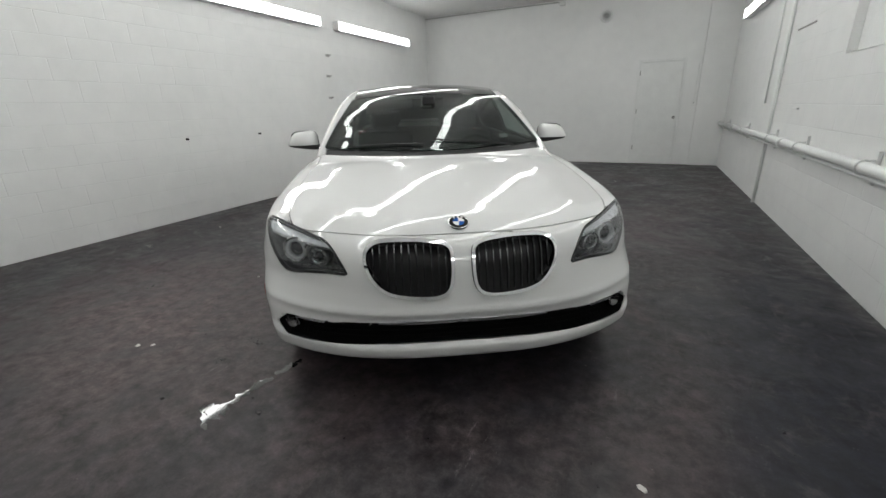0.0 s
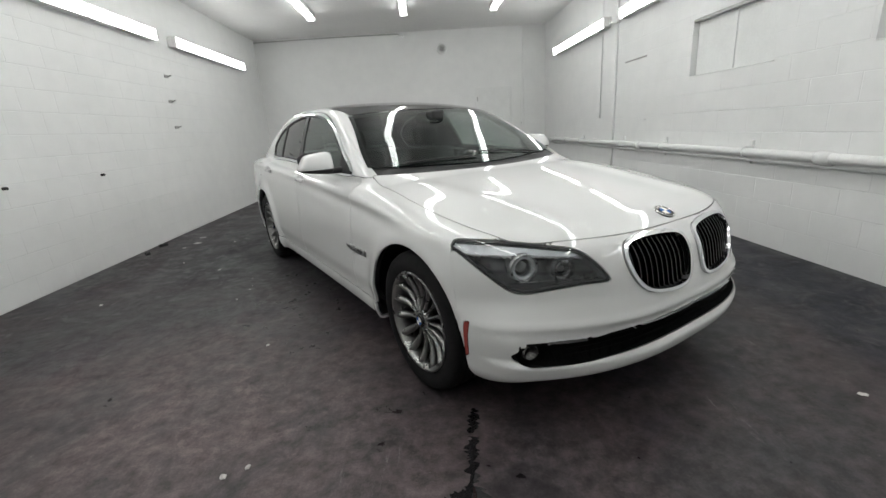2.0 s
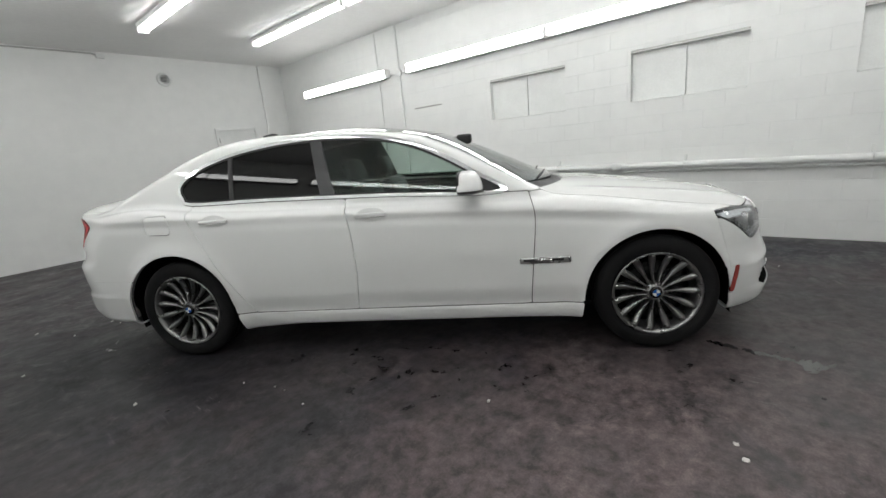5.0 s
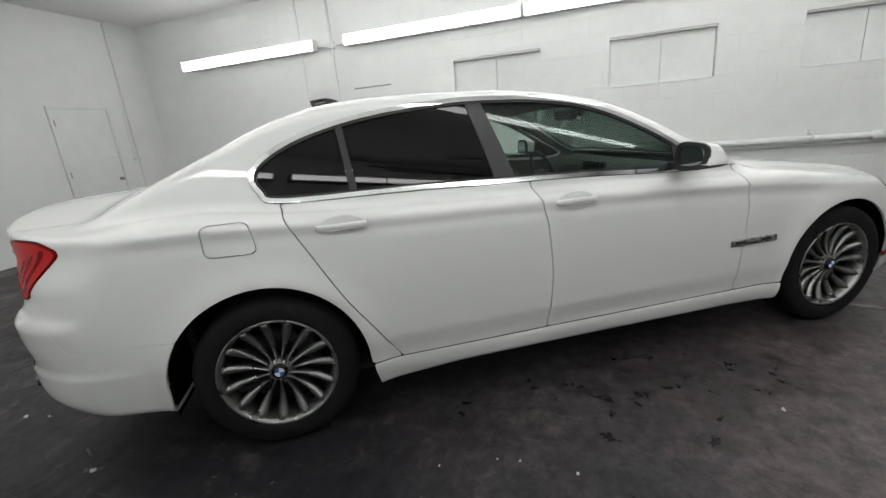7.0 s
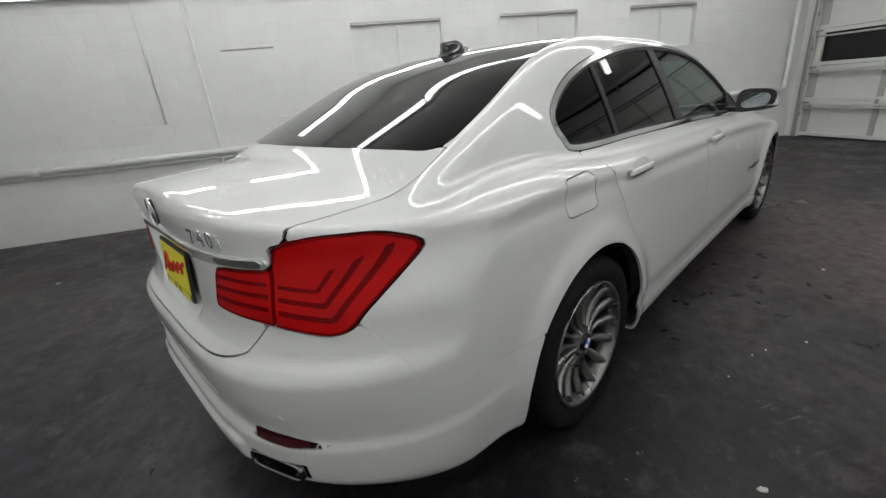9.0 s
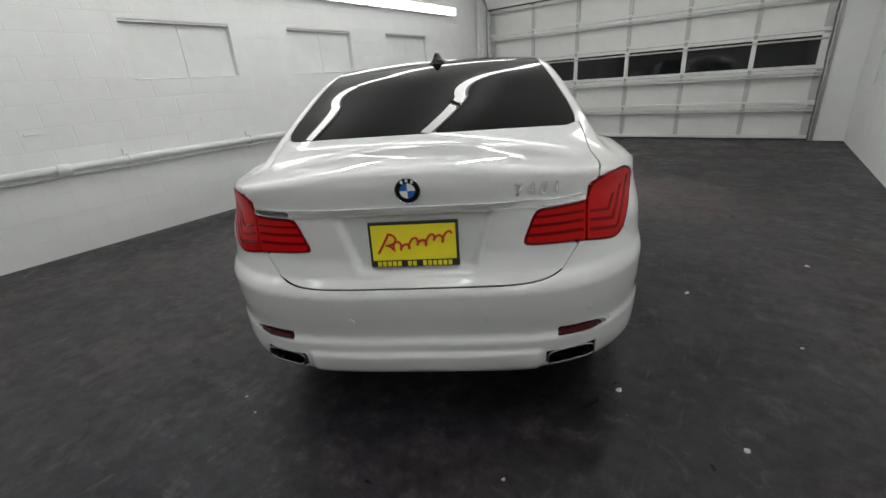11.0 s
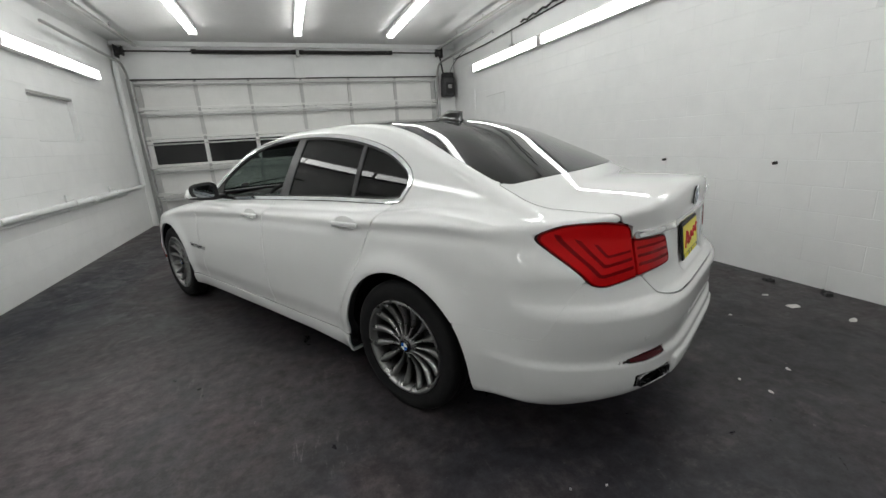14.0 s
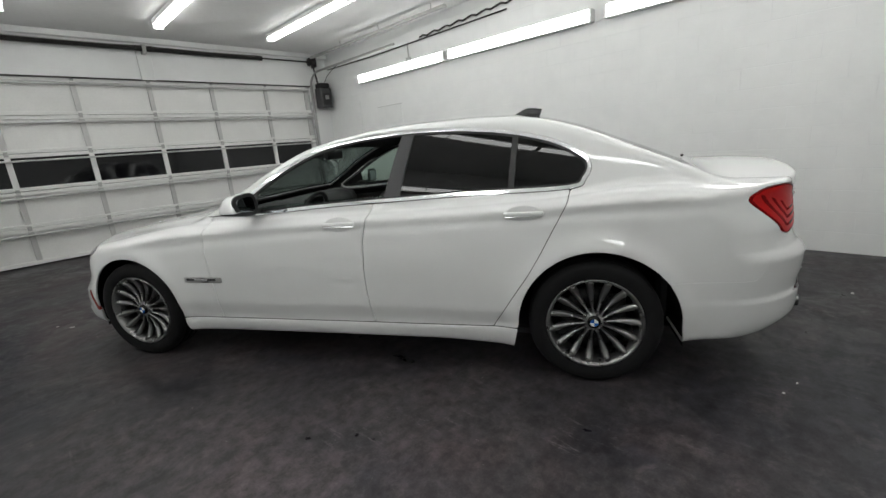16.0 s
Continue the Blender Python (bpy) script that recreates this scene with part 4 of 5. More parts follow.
hood_x = curve((-0.78, 0.46), (-0.68, 0.58), (-0.5, 0.715), (-0.3, 0.775), (0.0, 0.80), (0.45, 0.785), (0.7, 0.77))
lid_x = curve((3.4, 0.675), (3.6, 0.69), (3.9, 0.675), (4.06, 0.64), (4.12, 0.61), (4.3, 0.60))


def seams(v):
    """Distances to every seam at the points of the skin."""
    out = {}
    x, y, z = np.abs(v[:, 0]), v[:, 1], v[:, 2]
    nose = 0.48 * (x / 0.95) ** 2.8
    ahead, behind = y < -0.2, y > 3.5
    far = np.full(len(v), 1.0)
    out["arch"] = np.where((x > 0.5) & (z < 0.9), np.minimum(np.hypot(y / np.where(y > 0, 1.035, 0.975), np.maximum(0, z - HUB)) - 0.388 - 0.12 * np.maximum(0, HUB - z), np.hypot((y - AXLE) / np.where(y > AXLE, 1.05, 0.985), np.maximum(0, z - HUB)) - 0.400 - np.where(y < AXLE, 0.22, 0.12) * np.maximum(0, HUB - z)), far)
    bow = np.where(y < 1.9, 0.11, -0.08) * (x / 0.7) ** 2
    out["side"] = np.where(x > 0.4, side_glass(y, z), far)
    pillar = 0.60 + 0.17 * step(1.45, 0.60, y)
    out["wind"] = np.maximum.reduce([x - pillar, y - bow * 0.6 - 1.285, 0.49 + 0.23 * (x / 0.77) ** 2 - y, 0.9 - z])
    pillar_r = 0.590 + 0.085 * step(2.75, 3.5, y)
    out["back"] = np.maximum.reduce([smax(x - pillar_r, (y - bow) - 3.605, 0.08), 2.795 - (y - bow * 0.5), 1.1 - z])
    out["roof"] = np.maximum.reduce([x - 0.588, 1.295 - (y - bow * 0.6), (y - bow * 0.5) - 2.785, 1.2 - z])
    out["head"] = np.where(ahead & (y < -0.30), headlight(x, z), far)
    out["kidney"] = np.where(ahead & (x < 0.45), kidney(x, z), far)
    mid = 0.404 - 0.020 * (x / 0.7) ** 2
    out["intake"] = np.where(ahead, np.maximum(np.abs(z - mid) - 0.041 * np.clip((0.835 - x) / 0.06, 0.02, 1), x - 0.822), far)
    out["strip"] = np.where(ahead, np.maximum(np.abs(z - mid - 0.0465) - 0.0045, x - 0.80), far)
    out["tail"] = np.where(behind, taillight(x, z), far)
    out["reflector"] = np.where(behind, np.maximum(np.abs(z - 0.476 + 0.05 * (x - 0.62)) - 0.0145 * np.clip((0.722 - x) / 0.10, 0.15, 1), np.abs(x - 0.612) - 0.105), far)
    out["exhaust"] = np.where(behind, np.maximum(np.abs(z - 0.376) - 0.0295, np.abs(x - 0.56) - 0.0965), far)
    out["marker"] = np.where(x > 0.8, np.maximum(np.abs(y + 0.404 - 0.12 * (0.42 - z)) - 0.011, np.abs(z - 0.42) - 0.080), far)
    out["fuel"] = np.where((x > 0.7) & (v[:, 0] < 0), fuel(y, z), far)
    out["hood"] = np.maximum.reduce([x - hood_x(y), y - 0.42 - 0.22 * (x / 0.77) ** 2, (-0.712 + nose) - y, 0.7 - z])
    out["cowl"] = np.maximum.reduce([x - 0.745, y - 0.52 - 0.24 * (x / 0.77) ** 2, 0.42 + 0.22 * (x / 0.77) ** 2 - y, 0.85 - z])
    out["lid"] = np.maximum.reduce([x - np.where(z > 1.0, lid_x(y), np.minimum(0.61, 0.505 + 0.80 * (z - 0.70))), 3.585 - (y - bow), 0.688 + 0.022 * (x / 0.50) ** 8 - z])
    out["chrome"] = np.where(behind, np.maximum(np.abs(z - 0.958) - 0.0135, x - 0.60), far)
    out["front"] = np.maximum(y + 0.375 - 0.25 * np.maximum(0, z - 0.5), z - 0.80)
    out["rear"] = np.maximum(3.2 - y, np.minimum(z - 0.575 - 0.225 * step(3.80, 3.95, y), 1.0))
    out["door_f"] = np.maximum.reduce([door_1(z) - y, y - door_2(z), 0.318 - z, z - belt_z(y)])
    out["door_r"] = np.maximum.reduce([door_2(z) - y, y - door_3(z), 0.318 - z, z - belt_z(y)])
    out["rocker"] = np.maximum.reduce([z - 0.318, 0.3 - y, y - 2.75])
    out["fender"] = np.maximum.reduce([y - door_1(z), z - belt_z(y) - 0.1 * step(0.5, 0.2, y), np.where(y > 0.62, z - 0.985, -1.0)])
    return out


GAP = 0.0050
ORDER = ["arch", "side", "wind", "back", "roof", "head", "kidney", "strip", "intake", "tail", "reflector", "exhaust", "marker", "fuel", "hood", "cowl", "lid", "front", "rear", "door_f", "door_r", "rocker", "fender"]
FIELDS = seams(skin_v)


def region(name, *inside, grow=0.0):
    """Where a panel lies: its own outline, less those of the panels before it."""
    k = ORDER.index(name) if name in ORDER else len(ORDER)
    own = [FIELDS[name] - grow] if name in ORDER else []
    return np.maximum.reduce(own + [-FIELDS[o] for o in ORDER[:k]] + list(inside))


car = thing("car", "white four-door saloon car, black roof glass, driver window lowered, parked askew", "car", "", pose(-0.021, -0.012, 0, 0, 0, TURN))


def panel(name, key, mat, label="", proud=0.0, gap=GAP, thick=0.012, half=0, inside=(), parent=None, shadow=True, grow=0.0):
    g = region(key, *inside, grow=grow) + gap / 2
    v, t = cut(skin_v, skin_t, g)
    if half:
        t = t[(v[t][:, :, 0].mean(1) * half) > 0]
        used, back = np.unique(t, return_inverse=True)
        v, t = v[used], back.reshape(-1, 3)
    return plate(name, v, t, mat, parent or car, label, proud, thick, shadow=shadow)


panel("hood", "hood", M_PAINT, "white bonnet panel")
panel("trunk_lid", "lid", M_PAINT, "white boot lid")
panel("front_bumper", "front", M_PAINT, "white front bumper", grow=0.004)
panel("rear_bumper", "rear", M_PAINT, "white rear bumper", grow=0.004)
panel("cowl_panel", "cowl", M_BLACK, "black plastic cowl below the windscreen", proud=-0.012)
panel("body_shell", "shell", M_PAINT, "white pillars, roof rails and rear quarters")
panel("windscreen", "wind", M_GLASS_W, "clear green-tinted windscreen", thick=0.005, shadow=False)
panel("rear_window", "back", M_GLASS_D, "dark tinted rear window", thick=0.005, shadow=False)
panel("roof_panel", "roof", M_BLACKGLOSS, "glossy black glass roof")
for s in (-1, 1):
    panel("front_fender", "fender", M_PAINT, "", half=s)
    panel("front_door", "door_f", M_PAINT, "", half=s)
    panel("rear_door", "door_r", M_PAINT, "", half=s)
    panel("sill", "rocker", M_PAINT, "", half=s)
panel("fuel_flap", "fuel", M_PAINT, "white fuel filler flap", gap=0.003)


def meet(start, way, reach=1.2):
    """Where a straight line from outside first meets the skin."""
    way = np.array(way, float)
    d = np.linspace(0, reach, 241)
    p = np.array(start, float) + d[:, None] * way
    k = int(np.argmax(body_field(p) < 0))
    a, b = d[max(k - 1, 0)], d[k]
    for _ in range(12):
        m = (a + b) / 2
        if body_field(np.array([np.array(start) + m * way]))[0] < 0:
            b = m
        else:
            a = m
    return Vector(np.array(start) + a * way)


def at_front(x, z):
    return meet((x, -1.1, z), (0, 1, 0))


def at_back(x, z):
    return meet((x, 4.4, z), (0, -1, 0))


def at_side(y, z, s):
    return meet((1.2 * s, y, z), (-s, 0, 0))


def normal_at(p):
    return Vector(slope(body_field, np.array([p]))[0]).normalized()


def stick(p, lift=0.0, up=(0, 0, 1)):
    """A frame on the skin at p: z along the normal, y as near to up as can be."""
    n = normal_at(p)
    u = Vector(up)
    u = (u - n * u.dot(n)).normalized()
    m = Matrix((u.cross(n), u, n)).transposed().to_4x4()
    m.translation = p + n * lift
    return m


def band(name, g, mat, label="", proud=0.0, thick=0.012, half=0, parent=None, shadow=True):
    """A sheet over the part of the skin where g < 0, or all of a list of such fields."""
    fields = g if isinstance(g, list) else [g]
    v, t = np.column_stack([skin_v] + fields), skin_t
    for k in range(len(fields)):
        v, t = cut(v, t, v[:, 3 + k])
    v = v[:, :3]
    if half:
        t = t[(v[t][:, :, 0].mean(1) * half) > 0]
        used, back = np.unique(t, return_inverse=True)
        v, t = v[used], back.reshape(-1, 3)
    return plate(name, v, t, mat, parent or car, label, proud, thick, shadow=shadow)


def well(name, g, mat, depth, half, parent, label=""):
    """The side walls and the bottom of a recess below an opening of the skin."""
    v, t = cut(skin_v, skin_t, g)
    if half:
        t = t[(v[t][:, :, 0].mean(1) * half) > 0]
        used, back = np.unique(t, return_inverse=True)
        v, t = v[used], back.reshape(-1, 3)
    n = slope(body_field, v)
    n /= np.linalg.norm(n, axis=1)[:, None]
    e = np.concatenate([t[:, [0, 1]], t[:, [1, 2]], t[:, [2, 0]]])
    key = np.sort(e, 1)
    _, first, times = np.unique(key[:, 0] * len(v) + key[:, 1], return_index=True, return_counts=True)
    rim = e[first[times == 1]]
    N = len(v)
    verts = np.concatenate([v - n * 0.004, v - n * depth])
    faces = (t + N).tolist() + np.stack([rim[:, 0], rim[:, 1], rim[:, 1] + N, rim[:, 0] + N], 1).tolist()
    return mesh_object(name, verts.tolist(), faces, mat, parent, label)


def lathe(profile, sides=48, closed=False):
    """A shape of revolution round the x axis from (x, r) points."""
    bm = bmesh.new()
    rings = [[bm.verts.new((x, r * math.cos(a), r * math.sin(a))) for a in (2 * math.pi * k / sides for k in range(sides))] for x, r in profile]
    n = len(rings)
    for j in range(n if closed else n - 1):
        A, B = rings[j], rings[(j + 1) % n]
        for k in range(sides):
            bm.faces.new((A[k], B[k], B[(k + 1) % sides], A[(k + 1) % sides]))
    bmesh.ops.recalc_face_normals(bm, faces=bm.faces)
    return bm


X, Yv, Zv = np.abs(skin_v[:, 0]), skin_v[:, 1], skin_v[:, 2]
F = FIELDS

# Side windows: trim, panes and dark pillars.
SG = F["side"]
post_a = Yv - (1.905 + 0.30 * (Zv - 1.05))
post_b = Yv - (2.005 + 0.23 * (Zv - 1.05))
post_c = Yv - (2.625 + 0.10 * (Zv - 1.05))
sail = Yv - (1.045 + 0.05 * (Zv - 1.0))
pane = SG + 0.026
for s in (-1, 1):
    band("window_trim", [SG + 0.001, -(SG + 0.020)], M_CHROME, "polished chrome window surround", 0.005, 0.014, s)
    band("window_seal", [SG + 0.018, -(SG + 0.030)], M_BLACK, "", 0.001, 0.014, s)
    band("mirror_sail", np.maximum(pane, sail), M_BLACK, "", 0.001, 0.01, s)
    if s < 0:
        band("front_window", np.maximum.reduce([pane, -sail + 0.002, post_a]), M_GLASS_F, "clear green-tinted side glass", -0.006, 0.005, s, shadow=False)
    else:
        band("lowered_window_edge", np.maximum.reduce([pane, -sail + 0.002, post_a, Zv - belt_z(Yv) - 0.042]), M_GLASS_F, "edge of the lowered side glass", -0.006, 0.005, s, shadow=False)
    band("door_pillar", np.maximum.reduce([pane, -post_a + 0.002, post_b]), M_PILLAR, "satin black door pillar", 0.0, 0.012, s)
    band("rear_side_window", np.maximum.reduce([pane, -post_b + 0.002, post_c - 0.0]), M_GLASS_D, "dark privacy glass", -0.006, 0.005, s, shadow=False)
    band("quarter_divider", np.maximum.reduce([pane, -post_c + 0.002, post_c - 0.032]), M_BLACK, "", 0.0, 0.012, s)
    band("quarter_window", np.maximum.reduce([pane, -post_c + 0.034]), M_GLASS_D, "dark privacy glass", -0.006, 0.005, s, shadow=False)
    # Black seal along the bottom of the windscreen and round the backlight.
band("windscreen_border", [F["wind"] + 0.003, -(F["wind"] + 0.028)], M_BLACKGLOSS, "black edge of the windscreen", -0.0055, 0.004)
band("rear_window_border", [F["back"] + 0.003, -(F["back"] + 0.012)], M_BLACKGLOSS, "black edge of the rear window", -0.0055, 0.004)

# Headlights.
for s in (-1, 1):
    lamp = well("headlight", region("head") + 0.002, M_LAMPGREY, 0.085, s, car, "smoked headlight with two round projectors")
    band("lens", region("head") + 0.003, M_LENS, "clear lens", 0.0, 0.004, s, lamp, False)
    band("lens_seal", [region("head") + 0.001, -(F["head"] + 0.0075)], M_BLACK, "thin black seal", -0.0005, 0.012, s, lamp)
    # Pale brow along the top, dark bezel across the lower half.
    line = 0.748 - 0.10 * np.clip(0.70 - X, 0, 0.3) + 0.05 * np.clip(X - 0.78, 0, 0.1)
    band("brow_light", np.maximum.reduce([region("head") + 0.009, line + 0.010 - Zv]), M_BROW, "pale brow light along the top", -0.016, 0.02, s, lamp)
    band("brow_edge", np.maximum.reduce([region("head") + 0.009, line - Zv, Zv - line - 0.009]), M_CHROMEDULL, "thin bright edge", -0.013, 0.02, s, lamp)
    band("lower_bezel", np.maximum.reduce([region("head") + 0.009, Zv - 0.662 + 0.10 * np.clip(X - 0.62, 0, 0.3)]), M_BEZEL, "dark lower bezel", -0.022, 0.02, s, lamp)
    for x, z, r in ((0.728, 0.700, 0.054), (0.612, 0.690, 0.043)):
        p = at_front(x * s, z)
        m = Matrix.Translation(p + Vector((-0.014 * s, 0.028, 0))) @ pose(0, 0, 0, 0, 0, -90 + 16 * s)
        sleeve = lathe([(-0.05, r + 0.004), (0.004, r + 0.004), (0.007, r), (0.004, r - 0.004), (-0.05, r - 0.004)], 36, True)
        sleeve.transform(m)
        part("projector_sleeve", sleeve, M_CHROMEDULL if x > 0.7 else M_BEZEL, lamp, "", True)
        ring = lathe([(0.000, r - 0.005), (0.004, r - 0.008), (0.003, r - 0.016), (-0.004, r - 0.019), (-0.02, r - 0.019), (-0.02, r - 0.005)], 36, True)
        ring.transform(m)
        part("projector_ring", ring, M_LAMPRING if x > 0.7 else M_CHROMEDULL, lamp, "pale halo ring" if x > 0.7 else "", True)
        eye = lathe([(-0.026, r - 0.019), (-0.010, (r - 0.019) * 0.86), (0.0, (r - 0.019) * 0.5), (0.003, 0.001)], 28)
        eye.transform(m)
        part("projector", eye, M_DARKGLASS, lamp, "dark round projector lens", True)

# Kidney grilles with upright slats.
for s in (-1, 1):
    grille = well("kidney_grille", region("kidney") + 0.001, M_BLACK, 0.05, s, car, "chrome-framed grille with upright slats")
    band("grille_frame", [F["kidney"] + 0.0, -(F["kidney"] + 0.0125)], M_CHROME, "chrome frame", 0.012, 0.03, s, grille)
    for k in range(11):
        x = 0.068 + k * 0.0292
        zs = np.linspace(0.55, 0.78, 93)
        ok = zs[kidney(np.full(93, x), zs) < -0.014]
        if len(ok) < 4:
            continue
        pts = [at_front(x * s, float(z)) for z in np.linspace(ok[0], ok[-1], 7)]
        bm = bmesh.new()
        rows = [[bm.verts.new(p + Vector((dx, dy, 0))) for dx, dy in ((-0.0030, 0.006), (0.0030, 0.006), (0.0030, 0.014), (0.0020, 0.032), (-0.0020, 0.032), (-0.0030, 0.014))] for p in pts]
        for A, B in zip(rows, rows[1:]):
            for j in range(6):
                bm.faces.new((A[j], A[(j + 1) % 6], B[(j + 1) % 6], B[j]))
        bm.faces.new(rows[0])
        bm.faces.new(rows[-1][::-1])
        bmesh.ops.recalc_face_normals(bm, faces=bm.faces)
        part("slat", bm, M_SLAT, grille)

# Lower intake with a chrome line along its top edge, and fog lamps.
# Liner black on well and bars paints in the darkness of the void.
intake = well("lower_intake", region("intake") + 0.001, M_LINER, 0.06, 0, car, "black slotted lower air intake")
for dz in (-0.02, 0.004, 0.026):
    pts = [at_front(x, 0.404 - 0.020 * (abs(x) / 0.7) ** 2 + dz) + Vector((0, 0.025, 0)) for x in np.linspace(-0.64, 0.64, 25)]
    part("intake_bar", tube_line(bmesh.new(), pts, 0.003, 6), M_LINER, intake)
# Thin chrome band put in for the highlight and shadow along this edge.
band("bumper_highlight_line", region("strip") + 0.001, M_CHROME, "chrome line for the highlight and shading above the intake", 0.006, 0.02)
for s in (-1, 1):
    p = at_front(0.752 * s, 0.384)
    fog = lathe([(-0.03, 0.034), (0.0, 0.034), (0.004, 0.030), (0.0, 0.024), (-0.01, 0.012), (-0.012, 0.001)], 24)
    fog.transform(Matrix.Translation(p + Vector((0, 0.028, 0))) @ pose(0, 0, 0, 0, 0, -90 + 20 * s))
    part("fog_lamp", fog, M_CHROMEDARK, car, "small round chrome fog lamp", True)

# Tail lights: the outer cluster and the one on the lid, with bars along the lower and outer edge.
RUN = np.min([np.hypot(X - ax - t * (bx - ax), Zv - az - t * (bz - az)) for (ax, az), (bx, bz) in itertools.pairwise([(0.36, 0.806), (0.577, 0.803), (0.675, 0.786), (0.735, 0.774), (0.770, 0.792), (0.806, 0.872), (0.842, 0.965), (0.842, 1.02)]) for t in [np.clip(((X - ax) * (bx - ax) + (Zv - az) * (bz - az)) / ((bx - ax) ** 2 + (bz - az) ** 2), 0, 1)]], 0)
for s in (-1, 1):
    for name, lim in (("tail_light", 0.612 - X), ("lid_tail_light", X - 0.602)):
        g = np.maximum(region("tail") + 0.002, lim)
        cluster = band(name, g, M_RED, "saturated red tail light with darker ribs", 0.002, 0.03, s)
        for near, deep in ((0.035, 0.047), (0.068, 0.079), (0.099, 0.108)):
            rib = [region("tail") + 0.006, lim + 0.008, RUN - deep, near - RUN, Zv - 0.935 - 0.55 * np.clip(X - 0.72, 0, 0.12)]
            band("rib", rib, M_REDDARK, "dark red rib", 0.0035, 0.012, s, cluster)
        band("lens_edge", [region("tail") + 0.002, lim, -(F["tail"] + 0.007)], M_REDDARK, "dark lens edge", 0.003, 0.012, s, cluster)
    band("rear_reflector", region("reflector") + 0.001, M_REFLECTOR, "dark red bumper reflector", 0.001, 0.02, s)
    band("side_marker", region("marker") + 0.001, M_AMBER, "orange-red side marker lamp", 0.002, 0.02, s)
    tip = well("exhaust_tip", region("exhaust") + 0.001, M_LINER, 0.10, s, car, "rounded rectangular chrome exhaust outlet")
    p = at_back(0.56 * s, 0.376)
    m = Matrix.Translation(p + Vector((0, 0.002, 0))) @ pose(0, 0, 0, 0, 0, -20 * s)
    bm = bmesh.new()
    rows = []
    for y, k in ((-0.09, 1.0), (-0.004, 1.0), (0.0, 0.985), (0.001, 0.93), (-0.005, 0.90), (-0.09, 0.88)):
        ring = []
        for a in (2 * math.pi * q / 40 for q in range(40)):
            c, d = math.cos(a), math.sin(a)
            e = (abs(c) ** 4.5 + abs(d) ** 4.5) ** (-1 / 4.5)
            ring.append(bm.verts.new(m @ Vector((c * e * (0.097 - (1 - k) * 0.07), y, d * e * (0.030 - (1 - k) * 0.07)))))
        rows.append(ring)
    for A, B in zip(rows, rows[1:]):
        for q in range(40):
            bm.faces.new((A[q], A[(q + 1) % 40], B[(q + 1) % 40], B[q]))
    bmesh.ops.recalc_face_normals(bm, faces=bm.faces)
    part("tip_rim", bm, M_CHROMEDARK, tip, "satin chrome tube end", True)

for x in (-0.62, -0.25, 0.25, 0.62):
    disc = lathe([(-0.004, 0.012), (0.0015, 0.0118), (0.002, 0.0095), (0.002, 0.001)], 20)
    disc.transform(stick(at_back(x, 0.56), -0.0008) @ pose(0, 0, 0, 0, -90, 0))
    part("parking_sensor", disc, M_PAINT, car, "", True)

# Boot lid trim, plate, roundels and lettering.
band("lid_strip", [F["chrome"], -F["tail"] + 0.002], M_STRIPSHINE, "chrome strip across the boot lid, its white reflection painted in", 0.007, 0.014)
for s in (-1, 1):
    band("lid_strip_end", np.maximum.reduce([np.abs(Zv - 0.958) - 0.0105, X - 0.59, 0.44 - X, 4.0 - Yv]), M_CHROME, "mirror-bright strip end", 0.0095, 0.01, s)
pm = Matrix.Translation((0, 4.136, 0.834)) @ pose(0, 0, 0, 84, 0, 180)
plate_ob = part("licence_plate", box(bmesh.new(), (-0.16, -0.083, -0.006), (0.16, 0.083, 0.004), 0.004, pm), M_BLACK, car, "yellow dealer plate in a black frame")
part("plate_face", box(bmesh.new(), (-0.150, -0.056, 0.004), (0.150, 0.072, 0.0055), 0, pm), M_YELLOW, plate_ob, "bright yellow face")
bm = bmesh.new()
pts = [(-0.128 + 0.004 * k, -0.030 + 0.0068 * k) for k in range(11)]
pts += [(-0.092 + 0.030 * math.sin(a), 0.020 + 0.020 * math.cos(a)) for a in np.linspace(0.0, 3.4, 9)] + [(-0.084, -0.004), (-0.066, -0.022)]
pts += [(-0.066 + 0.196 * t - 0.0075 * math.cos(41 * t + 0.4), -0.010 + 0.040 * t + 0.0125 * math.sin(41 * t) + 0.008 * math.sin(19 * t + 1.0)) for t in np.linspace(0, 1, 110)]
pts = [pm @ Vector((x, y, 0.007)) for x, y in pts]
part("red_script", tube_line(bm, pts, 0.0042, 6), M_SCRIPT, plate_ob, "slanting red script line")
for k in range(15):
    if k not in (5, 8):
        x0 = -0.135 + 0.0182 * k
        part("letter_bar", box(bmesh.new(), (x0, -0.079, 0.004), (x0 + 0.0135, -0.061, 0.0052), 0, pm), M_YELLOW, plate_ob)


def roundel(m, r):
    """A round badge: dark ring, blue and white quarters, bright rim."""
    ob = part("emblem", rod(bmesh.new(), (0, 0, -0.006), (0, 0, 0.002), r, 40), M_BLACKGLOSS, car, "round blue and white badge with a dark ring")
    ob.data.transform(m)
    rim = tube_line(bmesh.new(), [(r * math.cos(a), r * math.sin(a), 0.002) for a in (2 * math.pi * k / 40 for k in range(40))], 0.0022, 6, True)
    rim.transform(m)
    part("rim", rim, M_CHROME, ob, "", True)
    for q in range(4):
        bm = bmesh.new()
        low = [bm.verts.new((0, 0, 0.0035))] + [bm.verts.new((r * 0.6 * math.cos(a), r * 0.6 * math.sin(a), 0.0035)) for a in (math.pi / 2 * (q + k / 8) for k in range(9))]
        f = bm.faces.new(low)
        up = bmesh.ops.extrude_face_region(bm, geom=[f])
